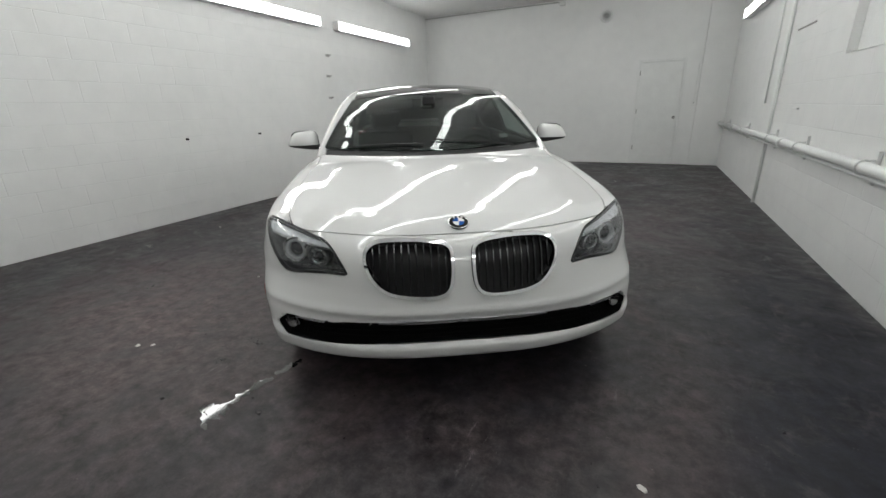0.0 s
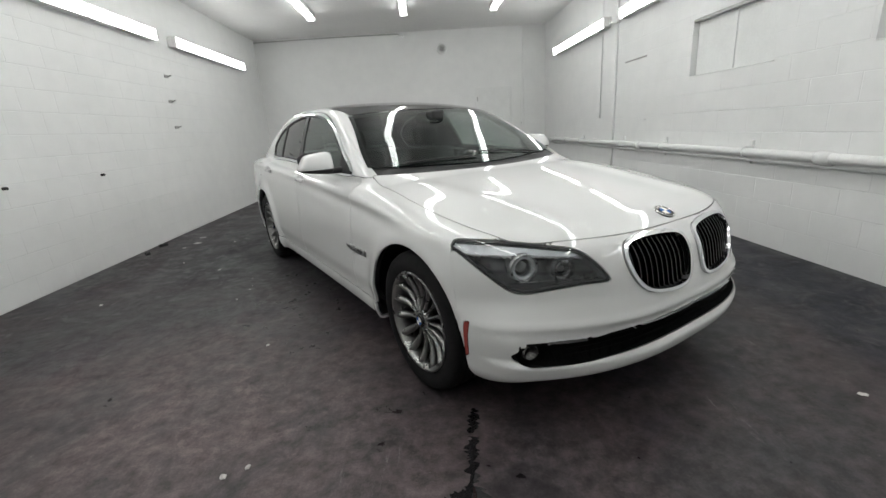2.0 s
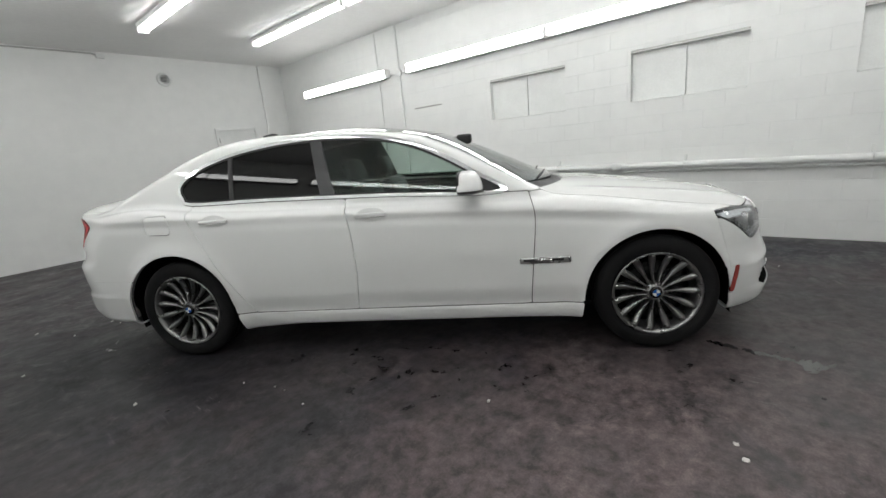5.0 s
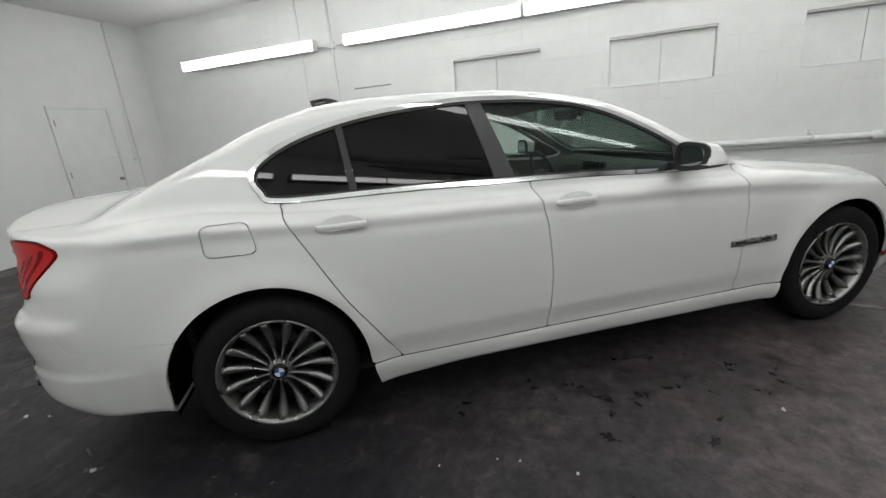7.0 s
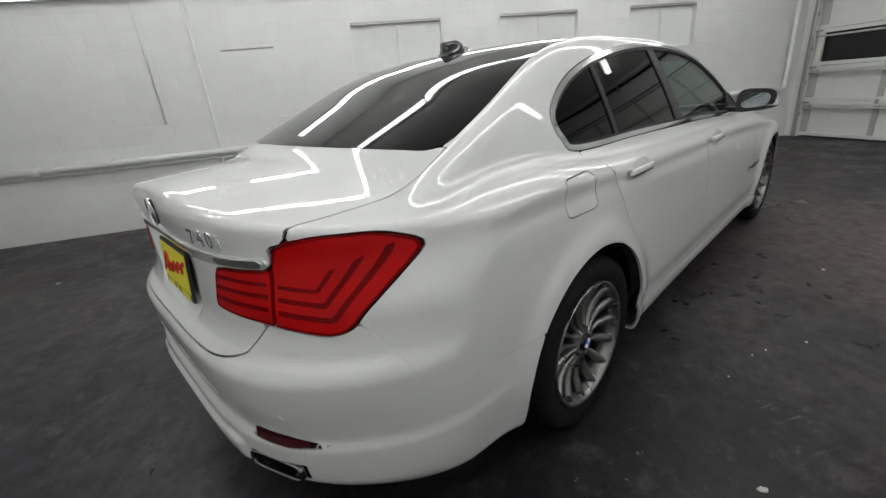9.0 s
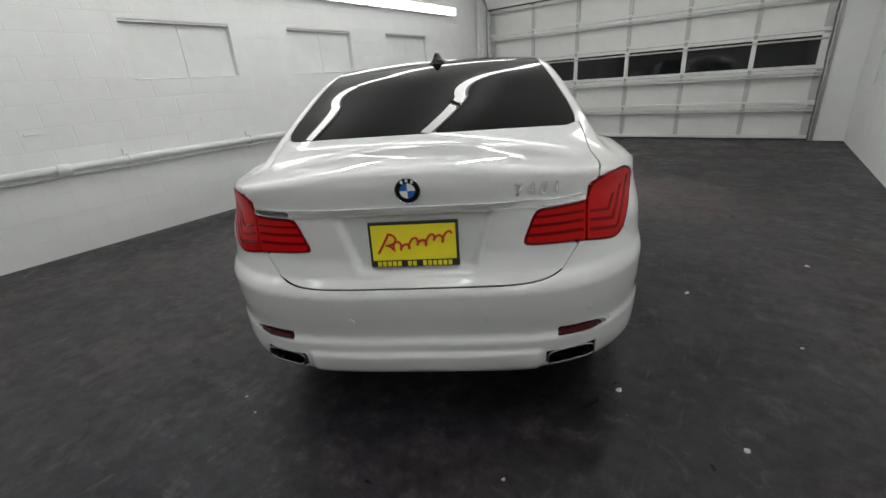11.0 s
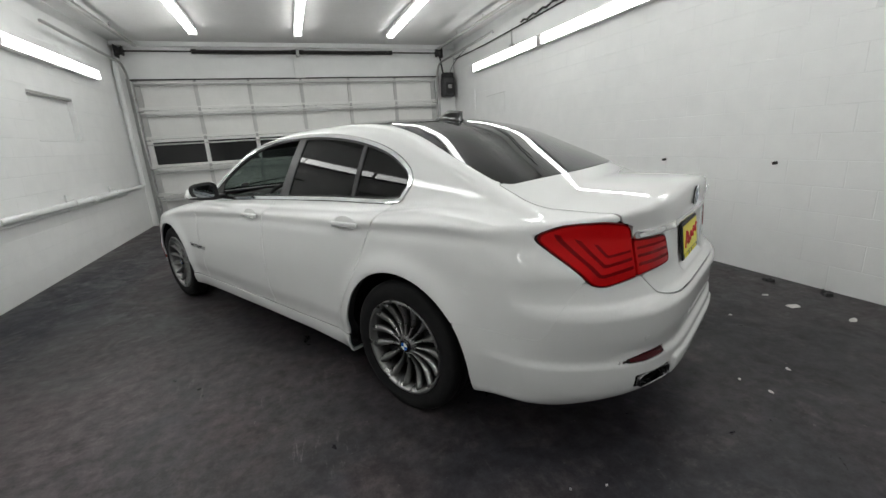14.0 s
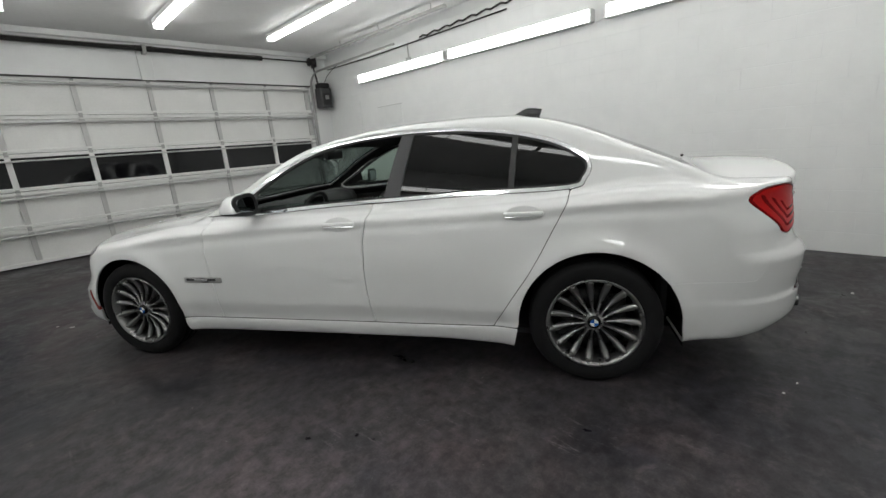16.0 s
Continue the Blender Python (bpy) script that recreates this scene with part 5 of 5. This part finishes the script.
        bmesh.ops.translate(bm, verts=[v for v in up["geom"] if isinstance(v, bmesh.types.BMVert)], vec=(0, 0, 0.0012))
        bmesh.ops.recalc_face_normals(bm, faces=bm.faces)
        bm.transform(m)
        part("quarter", bm, M_BLUE if q % 2 else M_WHITE, ob)
    for a in (60, 90, 120):
        b = box(bmesh.new(), (-0.004, -0.005, 0.002), (0.004, 0.005, 0.0035), 0, pose(0.8 * r * math.cos(radians(a)), 0.8 * r * math.sin(radians(a)), 0))
        b.transform(m)
        part("letter_bar", b, M_WHITE, ob)
    return ob


roundel(stick(meet((0, -0.66, 1.2), (0, 0, -1)), 0.005), 0.041)
roundel(stick(at_back(0, 1.03), 0.005), 0.043)
spot, badge, at = stick(at_back(-0.43, 1.012), 0.003), None, -0.08
for sign, wide in (("7", 0.041), ("4", 0.044), ("0", 0.052), ("i", 0.02)):
    text = bpy.data.curves.new("badge_text", "FONT")
    text.body, text.size, text.extrude = sign, 0.062, 0.0025
    flat = new("badge_text", text)
    shape = bpy.data.meshes.new_from_object(flat.evaluated_get(bpy.context.evaluated_depsgraph_get()))
    bpy.data.objects.remove(flat)
    bm = bmesh.new()
    bm.from_mesh(shape)
    bm.transform(spot @ pose(at, -0.022, 0))
    ob = part("model_badge" if badge is None else "badge_character", bm, M_CHROME, badge or car, "raised chrome model number on the boot lid" if badge is None else "")
    badge, at = badge or ob, at + wide

# Door handles, wing vents, mirrors.
for s in (-1, 1):
    for y, z in ((1.655, 0.925), (2.715, 0.952)):
        p = at_side(y, z, s)
        m = stick(p, 0.0)
        handle = part("door_handle", box(bmesh.new(), (-0.104, -0.013, 0.002), (0.104, 0.013, 0.020), 0.009, m, 3), M_PAINT, car, "white door handle with a bright edge", True)
        part("handle_strip", box(bmesh.new(), (-0.094, -0.0155, 0.006), (0.094, -0.0110, 0.0185), 0.002, m), M_CHROME, handle)
        dish = lathe([(0.0, 0.048), (0.001, 0.044), (0.0008, 0.001)], 28)
        dish.transform(m @ Matrix.Diagonal((1.9, 0.9, 1, 1)) @ pose(0, 0, 0.0005, 0, -90, 0))
        part("handle_cup", dish, M_PAINT, handle, "", True)
    p = at_side(0.625, 0.588, s)
    m = stick(p, 0.0)
    vent = part("wing_vent", box(bmesh.new(), (-0.147, -0.019, -0.004), (0.147, 0.017, 0.007), 0.006, m), M_CHROMEDULL, car, "long satin chrome wing vent")
    part("vent_slot", box(bmesh.new(), (-0.125, -0.005, 0.006), (0.105, 0.009, 0.0085), 0.002, m), M_BLACK, vent)
    part("vent_fin", box(bmesh.new(), (-0.06, -0.001, 0.007), (0.04, 0.006, 0.0105), 0.001, m), M_CHROME, vent)
    # The mirror: a white rounded cap over a black foot, with real mirror glass facing back.
    bm = bmesh.new()
    bmesh.ops.create_uvsphere(bm, u_segments=40, v_segments=24, radius=1.0)
    for v in bm.verts:
        x, y, z = v.co
        q = 5.0
        n = (abs(x) ** q + abs(y) ** 3.0 + abs(z) ** q) ** (1 / q)
        x, y, z = x / n, y / n, z / n
        v.co = (x * (0.099 - 0.016 * z) - 0.012 * z, min(y, 0.42) * (0.090 - 0.018 * z), z * (0.064 - 0.012 * x) + 0.004 * x)
    place = pose(0.968 * s, 1.05, 1.072) @ Matrix.Diagonal((s, 1, 1, 1))
    bm.transform(place)
    low = bm.copy()
    bmesh.ops.bisect_plane(bm, geom=bm.verts[:] + bm.edges[:] + bm.faces[:], plane_co=(0, 0, 1.036), plane_no=(0, 0, -1), clear_outer=True)
    bmesh.ops.bisect_plane(low, geom=low.verts[:] + low.edges[:] + low.faces[:], plane_co=(0, 0, 1.0345), plane_no=(0, 0, 1), clear_outer=True)
    for b in (bm, low):
        bmesh.ops.recalc_face_normals(b, faces=b.faces)
    mirror = part("door_mirror", bm, M_PAINT, car, "white-capped door mirror with a black foot", True)
    foot = part("mirror_foot", low, M_BLACK, mirror, "black underside", True)
    part("mirror_arm", box(bmesh.new(), (0.79, 0.99, 1.000), (0.93, 1.075, 1.036), 0.016, Matrix.Diagonal((s, 1, 1, 1)), 3), M_BLACK, mirror)
    for name, hx, hz, y0, y1, mat, label in (("mirror_surround", 0.101, 0.066, 0.030, 0.0425, M_BLACK, ""), ("mirror_glass", 0.074, 0.046, 0.0425, 0.0455, M_MIRROR, "mirror glass")):
        bm = bmesh.new()
        rows = []
        for y, k in ((y0, 0.99), (y1 - 0.003, 1.0), (y1, 0.97)):
            ring = []
            for a in (2 * math.pi * q / 36 for q in range(36)):
                c, d = math.cos(a), math.sin(a)
                e = k * (abs(c) ** 3.4 + abs(d) ** 3.4) ** (-1 / 3.4)
                ring.append(bm.verts.new(place @ Vector((c * e * hx + 0.008 * d, y, d * e * (hz - 0.006 * c)))))
            rows.append(ring)
        for A, B in zip(rows, rows[1:]):
            for q in range(36):
                bm.faces.new((A[q], A[(q + 1) % 36], B[(q + 1) % 36], B[q]))
        bm.faces.new(rows[0])
        bm.faces.new(rows[-1])
        bmesh.ops.recalc_face_normals(bm, faces=bm.faces)
        part(name, bm, mat, mirror, label)

# Shark-fin aerial.
bm = bmesh.new()
rows = []
for k in range(9):
    t = k / 8
    y, h, w = 2.600 + 0.19 * t, 0.056 * step(-0.05, 0.62, t) - 0.002 * t, 0.050 * (0.35 + 0.65 * step(0.0, 0.55, t))
    base = meet((0, y, 1.8), (0, 0, -1)).z - 0.006
    rows.append([bm.verts.new((w * a, y + 0.02 * b * t, base + 0.006 + h * b)) for a, b in ((-1, 0), (-0.62, 0.22), (-0.36, 0.6), (-0.20, 1), (0.20, 1), (0.36, 0.6), (0.62, 0.22), (1, 0))])
for A, B in zip(rows, rows[1:]):
    for j in range(7):
        bm.faces.new((A[j], A[j + 1], B[j + 1], B[j]))
bm.faces.new(rows[-1])
bm.faces.new(rows[0][::-1])
bmesh.ops.recalc_face_normals(bm, faces=bm.faces)
part("shark_fin_aerial", bm, M_BLACKGLOSS, car, "gloss black shark-fin aerial", True)

# Wipers.
for s, x0, x1 in ((1, 0.55, -0.02), (-1, -0.08, -0.60)):
    pts = []
    for t in np.linspace(0, 1, 9):
        x = x0 + (x1 - x0) * t
        y = 0.545 + 0.05 * (x / 0.7) ** 2 + 0.05 * t
        pts.append(meet((x, y, 1.6), (0, 0, -1), 1.0) + Vector((0, 0, 0.010)))
    part("wiper", tube_line(bmesh.new(), pts, 0.006, 6), M_BLACK, car)

# ---- wheels ----
def wheel(y, s, half):
    """A fifteen-spoke alloy wheel with its tyre, built with the axle along x and the face at +x."""
    hub = lathe([(-0.19, 0.232), (-0.19, 0.240), (-0.02, 0.240), (0.008, 0.250), (0.012, 0.246), (0.008, 0.238), (-0.012, 0.229), (-0.05, 0.222), (-0.19, 0.226)], 60, True)
    w = part("wheel", hub, M_ALLOY, car, "fifteen-spoke grey alloy wheel", True)
    w.matrix_basis = pose(half * s, y, HUB, 0, 0, 0 if s > 0 else 180)
    R = 0.345
    tyre = lathe([(-0.215, 0.245), (-0.225, 0.28), (-0.228, 0.31), (-0.220, 0.330), (-0.200, R - 0.003), (-0.17, R), (-0.168, R - 0.007), (-0.160, R - 0.007), (-0.158, R), (-0.112, R), (-0.110, R - 0.007), (-0.102, R - 0.007), (-0.10, R), (-0.055, R), (-0.053, R - 0.007), (-0.045, R - 0.007), (-0.043, R), (-0.015, R - 0.003), (0.006, 0.331), (0.014, 0.312), (0.016, 0.285), (0.010, 0.262), (0.004, 0.248), (-0.02, 0.240)], 72)
    part("tyre", tyre, M_RUBBER, w, "black low-profile tyre", True)
    part("brake_disc", lathe([(-0.11, 0.06), (-0.11, 0.172), (-0.085, 0.172), (-0.085, 0.06)], 48, True), M_ALLOYDARK, w, "brake disc", True)
    # Black disc added behind the spokes to deepen the shade in the gaps.
    part("wheel_back", lathe([(-0.15, 0.03), (-0.15, 0.226), (-0.145, 0.226), (-0.145, 0.03)], 40, True), M_LINER, w)
    part("caliper", box(bmesh.new(), (-0.13, 0.075, 0.02), (-0.07, 0.165, 0.13), 0.012), M_ALLOYDARK, w)
    part("hub_centre", lathe([(-0.10, 0.05), (-0.045, 0.056), (-0.030, 0.053), (-0.022, 0.044), (-0.018, 0.036)], 40), M_ALLOY, w, "", True)
    cap = part("hub_cap", lathe([(-0.02, 0.035), (-0.010, 0.034), (-0.007, 0.028), (-0.006, 0.001)], 32), M_BLACKGLOSS, w, "round blue and white centre cap", True)
    for q in range(4):
        bm = bmesh.new()
        f = bm.faces.new([bm.verts.new((-0.0045, 0, 0))] + [bm.verts.new((-0.0045, 0.021 * math.cos(a), 0.021 * math.sin(a))) for a in (math.pi / 2 * (q + k / 6) for k in range(7))])
        up = bmesh.ops.extrude_face_region(bm, geom=[f])
        bmesh.ops.translate(bm, verts=[v for v in up["geom"] if isinstance(v, bmesh.types.BMVert)], vec=(-0.0015, 0, 0))
        bmesh.ops.recalc_face_normals(bm, faces=bm.faces)
        part("quarter", bm, M_BLUE if q % 2 else M_WHITE, cap)
    # One spoke: a ridged blade, slim at the hub, broad near the rim and dished between.
    bm = bmesh.new()
    rows = []
    for t in np.linspace(0, 1, 10):
        r = 0.038 + 0.196 * t
        wd = 0.0060 + 0.0150 * step(0.12, 0.85, t) - 0.003 * step(0.88, 1.0, t)
        x = -0.020 - 0.020 * math.sin(math.pi * t) + 0.018 * t**2
        rows.append([bm.verts.new((x + dx, wd * a, r)) for a, dx in ((-1, -0.016), (-0.72, -0.005), (-0.25, 0.002), (0.25, 0.002), (0.72, -0.005), (1, -0.016), (0.5, -0.040), (-0.5, -0.040))])
    for A, B in zip(rows, rows[1:]):
        for j in range(8):
            bm.faces.new((A[j], A[(j + 1) % 8], B[(j + 1) % 8], B[j]))
    bm.faces.new(rows[0])
    bm.faces.new(rows[-1][::-1])
    bmesh.ops.recalc_face_normals(bm, faces=bm.faces)
    first = part("spoke", bm, M_ALLOY, w, "", True)
    for k in range(1, 15):
        o = new("spoke", first.data)
        o.parent = w
        o.matrix_basis = pose(0, 0, 0, 24 * k + 6, 0, 0)
    first.matrix_basis = pose(0, 0, 0, 6, 0, 0)
    for k in range(5):
        a = 2 * math.pi * k / 5
        part("wheel_bolt", rod(bmesh.new(), (-0.04, 0.056 * math.cos(a), 0.056 * math.sin(a)), (-0.018, 0.056 * math.cos(a), 0.056 * math.sin(a)), 0.009, 6), M_CHROMEDULL, w)


for s in (-1, 1):
    wheel(0.0, s, 0.905)
    wheel(AXLE, s, 0.922)
    for y in (0.0, AXLE):
        bm = bmesh.new()
        back, ahead, r, out = (1.035, 0.975, 0.398, 0.03) if y == 0 else (1.05, 0.985, 0.410, 0.06)
        arc = [(r * back + 0.02, -0.15)] + [(r * math.cos(a) * (back if math.cos(a) > 0 else ahead), r * math.sin(a)) for a in np.linspace(0, math.pi, 30)] + [(-r * ahead - out, -0.15)]
        rows = [[bm.verts.new((x * s, y + u, max(0.16, HUB + w))) for x in (0.912 - 0.06 * min(1, max(0, (0.06 - w) / 0.12)), 0.58)] for u, w in arc]
        for A, B in zip(rows, rows[1:]):
            bm.faces.new((A[0], A[1], B[1], B[0]))
        bm.faces.new([r[1] for r in rows])
        bmesh.ops.solidify(bm, geom=bm.faces[:], thickness=0.004)
        part("wheel_arch_liner", bm, M_LINER, car, "black wheel arch liner", False)

# Underbody, cabin lining and furniture.
part("underbody", box(bmesh.new(), (-0.60, -0.56, 0.19), (0.60, 3.95, 0.23), 0.015), M_LINER, car, "black underbody tray")
part("underbody_sill", box(bmesh.new(), (-0.86, 0.42, 0.20), (0.86, 2.62, 0.225), 0.01), M_BLACK, car)
part("cabin_floor", box(bmesh.new(), (-0.84, 0.4, 0.24), (0.84, 3.4, 0.27), 0.0), M_CARPET, car, "dark carpeted cabin floor")
open_ = np.minimum.reduce([F["side"], F["wind"], F["back"]])
lim = np.maximum(0.42 - Yv, Yv - 3.60)
band("door_lining", np.maximum.reduce([-open_ + 0.012, lim, -F["arch"] + 0.012, Zv - 1.03]), M_LEATHER, "black door and side lining", -0.02, 0.006)
band("pillar_lining", np.maximum.reduce([-open_ + 0.006, lim, 1.034 - Zv, X * 0 + 0.585 - X]), M_LININGDARK, "dark pillar lining", -0.02, 0.006)
band("headliner", np.maximum.reduce([-open_ + 0.006, lim, X - 0.58, 1.2 - Zv]), M_HEADLINER, "grey headliner", -0.02, 0.006)
part("parcel_shelf", box(bmesh.new(), (-0.66, 2.98, 1.02), (0.66, 3.5, 1.05), 0.01), M_LEATHER, car)
part("rear_bulkhead", box(bmesh.new(), (-0.7, 3.44, 0.3), (0.7, 3.47, 1.05), 0.0), M_BLACK, car)
part("front_bulkhead", box(bmesh.new(), (-0.8, 0.40, 0.25), (0.8, 0.43, 0.93), 0.0), M_BLACK, car)


def softbox(lo, hi, bevel, m=None):
    return box(bmesh.new(), lo, hi, bevel, m, 4)


def seat(x, y, bench=False):
    w = 0.26 if not bench else 0.58
    cushion = part("seat", softbox((x - w, y - 0.26, 0.36), (x + w, y + 0.26, 0.55), 0.06), M_LEATHER, car, "black leather seat", True)
    tilt = Matrix.Translation((x, y + 0.22, 0.5)) @ pose(0, 0, 0, -18, 0, 0)
    part("backrest", softbox((-w, -0.06, 0.0), (w, 0.08, 0.60), 0.055, tilt), M_LEATHER, cushion, "", True)
    for dx in ((0,) if not bench else (-0.36, 0.36)):
        part("headrest", softbox((dx - 0.13, -0.035, 0.63), (dx + 0.13, 0.06, 0.80), 0.045, tilt), M_LEATHER, cushion, "", True)
        for e in (-0.06, 0.06):
            part("headrest_post", rod(bmesh.new(), tilt @ Vector((dx + e, 0.01, 0.58)), tilt @ Vector((dx + e, 0.01, 0.66)), 0.007, 8), M_CHROMEDULL, cushion)


seat(-0.38, 1.46)
seat(0.38, 1.46)
seat(0.0, 2.62, True)
bm = bmesh.new()
rows = []
for k in range(13):
    x = -0.74 + 1.48 * k / 12
    d = 0.05 * (x / 0.74) ** 2
    hump = 0.035 * math.exp(-((x - 0.38) / 0.17) ** 2)
    rows.append([bm.verts.new((x, y + d * f, z)) for y, z, f in ((0.50, 0.945, 1), (0.72, 0.985 + 0.3 * hump, 1), (0.88, 0.985 + hump, 0), (0.965, 0.955 + hump, 0), (1.0, 0.90, 0), (0.97, 0.80, 0), (0.93, 0.62, 0), (0.5, 0.6, 0))])
for A, B in zip(rows, rows[1:]):
    for j in range(8):
        bm.faces.new((A[j], A[(j + 1) % 8], B[(j + 1) % 8], B[j]))
bm.faces.new(rows[0])
bm.faces.new(rows[-1][::-1])
bmesh.ops.recalc_face_normals(bm, faces=bm.faces)
dash = part("dashboard", bm, M_LEATHER, car, "black soft dashboard", True)
part("screen", softbox((-0.12, 0.955, 0.89), (0.14, 0.985, 0.985), 0.008), M_BLACKGLOSS, dash)
part("centre_console", softbox((-0.12, 0.95, 0.35), (0.12, 1.95, 0.62), 0.04), M_LEATHER, car, "", True)
sm = Matrix.Translation((0.38, 1.16, 0.885)) @ pose(0, 0, 0, 66, 0, 0)
ring = [sm @ Vector((0.19 * math.cos(a), 0.19 * math.sin(a), 0)) for a in (2 * math.pi * k / 40 for k in range(40))]
wheel_ob = part("steering_wheel", tube_line(bmesh.new(), ring, 0.0155, 10, True), M_LEATHER, car, "black three-spoke steering wheel", True)
part("steering_hub", softbox((-0.075, -0.065, -0.03), (0.075, 0.05, 0.012), 0.02, sm), M_LEATHER, wheel_ob, "", True)
for a in (180, 0, 270):
    part("steering_spoke", box(bmesh.new(), (0.06, -0.018, -0.012), (0.185, 0.018, 0.004), 0.005, sm @ pose(0, 0, 0, 0, 0, a)), M_CHROMEDULL, wheel_ob)
part("steering_column", rod(bmesh.new(), sm @ Vector((0, 0, -0.02)), sm @ Vector((0, 0, -0.22)), 0.05, 16), M_BLACK, wheel_ob)
rv = part("rear_view_mirror", softbox((-0.125, -0.02, -0.036), (0.125, 0.018, 0.036), 0.016, pose(0, 1.20, 1.315)), M_BLACK, car, "black rear-view mirror", True)
part("mirror_stem", rod(bmesh.new(), (0, 1.19, 1.33), (0, 1.12, 1.345), 0.012, 10), M_BLACK, rv)
part("sensor_pod", softbox((-0.05, 1.08, 1.30), (0.05, 1.19, 1.365), 0.015), M_BLACK, rv)
part("inspection_sticker", softbox((0.50, 0.0, 0.0), (0.56, 0.004, 0.05), 0.0, Matrix.Translation((0, 0.80, 1.06)) @ pose(0, 0, 0, -62, 0, 0)), M_PAPER, car, "small paper sticker inside the windscreen")
part("windscreen_tag", softbox((-0.06, 0, 0), (0.02, 0.004, 0.045), 0.0, Matrix.Translation((0.0, 1.12, 1.285)) @ pose(0, 0, 0, -62, 0, 0)), M_PAPER, car, "small white tag hung below the mirror")


# ---- litter and marks on the floor ----
def flake(x, y, size, seed, mat=None, name="pale_bit", label="small pale bit on the floor, for torn paper and wet glints", height=0.006):
    rnd = random.Random(seed)
    n = 9
    bm = bmesh.new()
    ring = [(size * (0.55 + 0.45 * rnd.random()) * math.cos(2 * math.pi * k / n), size * 0.7 * (0.5 + 0.5 * rnd.random()) * math.sin(2 * math.pi * k / n)) for k in range(n)]
    low = [bm.verts.new((u, w, 0.0008)) for u, w in ring]
    up = [bm.verts.new((u * 0.9, w * 0.9, 0.002 + height * rnd.random())) for u, w in ring]
    mid = bm.verts.new((0, 0, 0.003 + height * rnd.random()))
    for k in range(n):
        j = (k + 1) % n
        bm.faces.new((low[k], low[j], up[j], up[k]))
        bm.faces.new((up[k], up[j], mid))
    bm.faces.new(low[::-1])
    ob = part(name, bm, mat or M_PAPER)
    ob.matrix_basis = pose(x, y, 0, 0, 0, rnd.uniform(0, 360))
    return tagged(ob, label, "scrap", "floor scraps")


# Torn paper, and wet glints put in as pale flakes near x -2.3.
for k, (x, y, r) in enumerate([(1.11, -0.85, 0.022), (1.20, -1.0, 0.014), (-2.52, 3.77, 0.018), (-2.81, 3.67, 0.018), (-3.77, 2.91, 0.03), (-1.22, 3.88, 0.008), (-1.36, 3.92, 0.008), (-2.49, 3.63, 0.012), (-2.30, 1.25, 0.008), (-2.29, 1.16, 0.008), (-2.31, 0.94, 0.009), (-2.38, 1.47, 0.007), (-3.48, 1.07, 0.02), (-1.77, 0.09, 0.015), (-3.72, 3.14, 0.07), (-3.80, 3.46, 0.045), (-1.58, -0.97, 0.022), (-1.50, -0.93, 0.016), (-2.72, 2.95, 0.022), (-3.2, 3.05, 0.02), (-2.85, 1.83, 0.02), (-3.4, 2.2, 0.014), (0.6, 5.6, 0.02), (-3.0, 4.1, 0.018)]):
    flake(x, y, r, k)
flake(-4.10, 2.72, 0.06, 40, M_BLACK, "rag", "crumpled black rag by the wall", 0.03)
flake(-4.14, 3.12, 0.07, 41, M_BLACK, "rag", "crumpled black rag by the wall", 0.04)

# A trail of water in front of the car, and a small one behind it.
def spill(name, centre, ways, seed, label):
    rnd = random.Random(seed)
    bm = bmesh.new()
    for (x0, y0), (x1, y1), w in ways:
        n = 16
        a, b = Vector((x0, y0, 0)), Vector((x1, y1, 0))
        side = (b - a).normalized().cross(Vector((0, 0, 1)))
        rows = []
        for k in range(n + 1):
            t = k / n
            ww = w * (0.35 + 0.65 * rnd.random()) * math.sin(math.pi * (0.08 + 0.84 * t)) ** 0.5
            p = a.lerp(b, t) + side * (rnd.random() - 0.5) * w * 0.8
            rows.append([bm.verts.new(p - side * ww + Vector((0, 0, 0.0004))), bm.verts.new(p + Vector((0, 0, 0.00042))), bm.verts.new(p + side * ww + Vector((0, 0, 0.0004)))])
        for A, B in zip(rows, rows[1:]):
            for j in range(2):
                bm.faces.new((A[j], A[j + 1], B[j + 1], B[j]))
    bmesh.ops.recalc_face_normals(bm, faces=bm.faces)
    ob = part(name, bm, M_SPILL)
    ob.location = (centre[0], centre[1], 0.001)
    return tagged(ob, label, "spill", "water trails", "stuff")


spill("water_trail", (0, 0), [((-0.575, -0.70), (-0.60, -0.86), 0.028), ((-0.60, -0.88), (-0.62, -1.0), 0.030), ((-0.62, -0.99), (-0.635, -1.16), 0.026), ((-0.62, -1.13), (-0.655, -1.24), 0.062), ((-0.63, -1.14), (-0.73, -1.19), 0.040), ((-0.65, -1.22), (-0.58, -1.28), 0.016)], 3, "thin trail of water on the dark floor")
spill("water_trail", (0, 0), [((-2.70, 2.90), (-2.73, 3.02), 0.018), ((-2.66, 3.05), (-2.62, 3.14), 0.008)], 5, "thin trail of water on the dark floor")
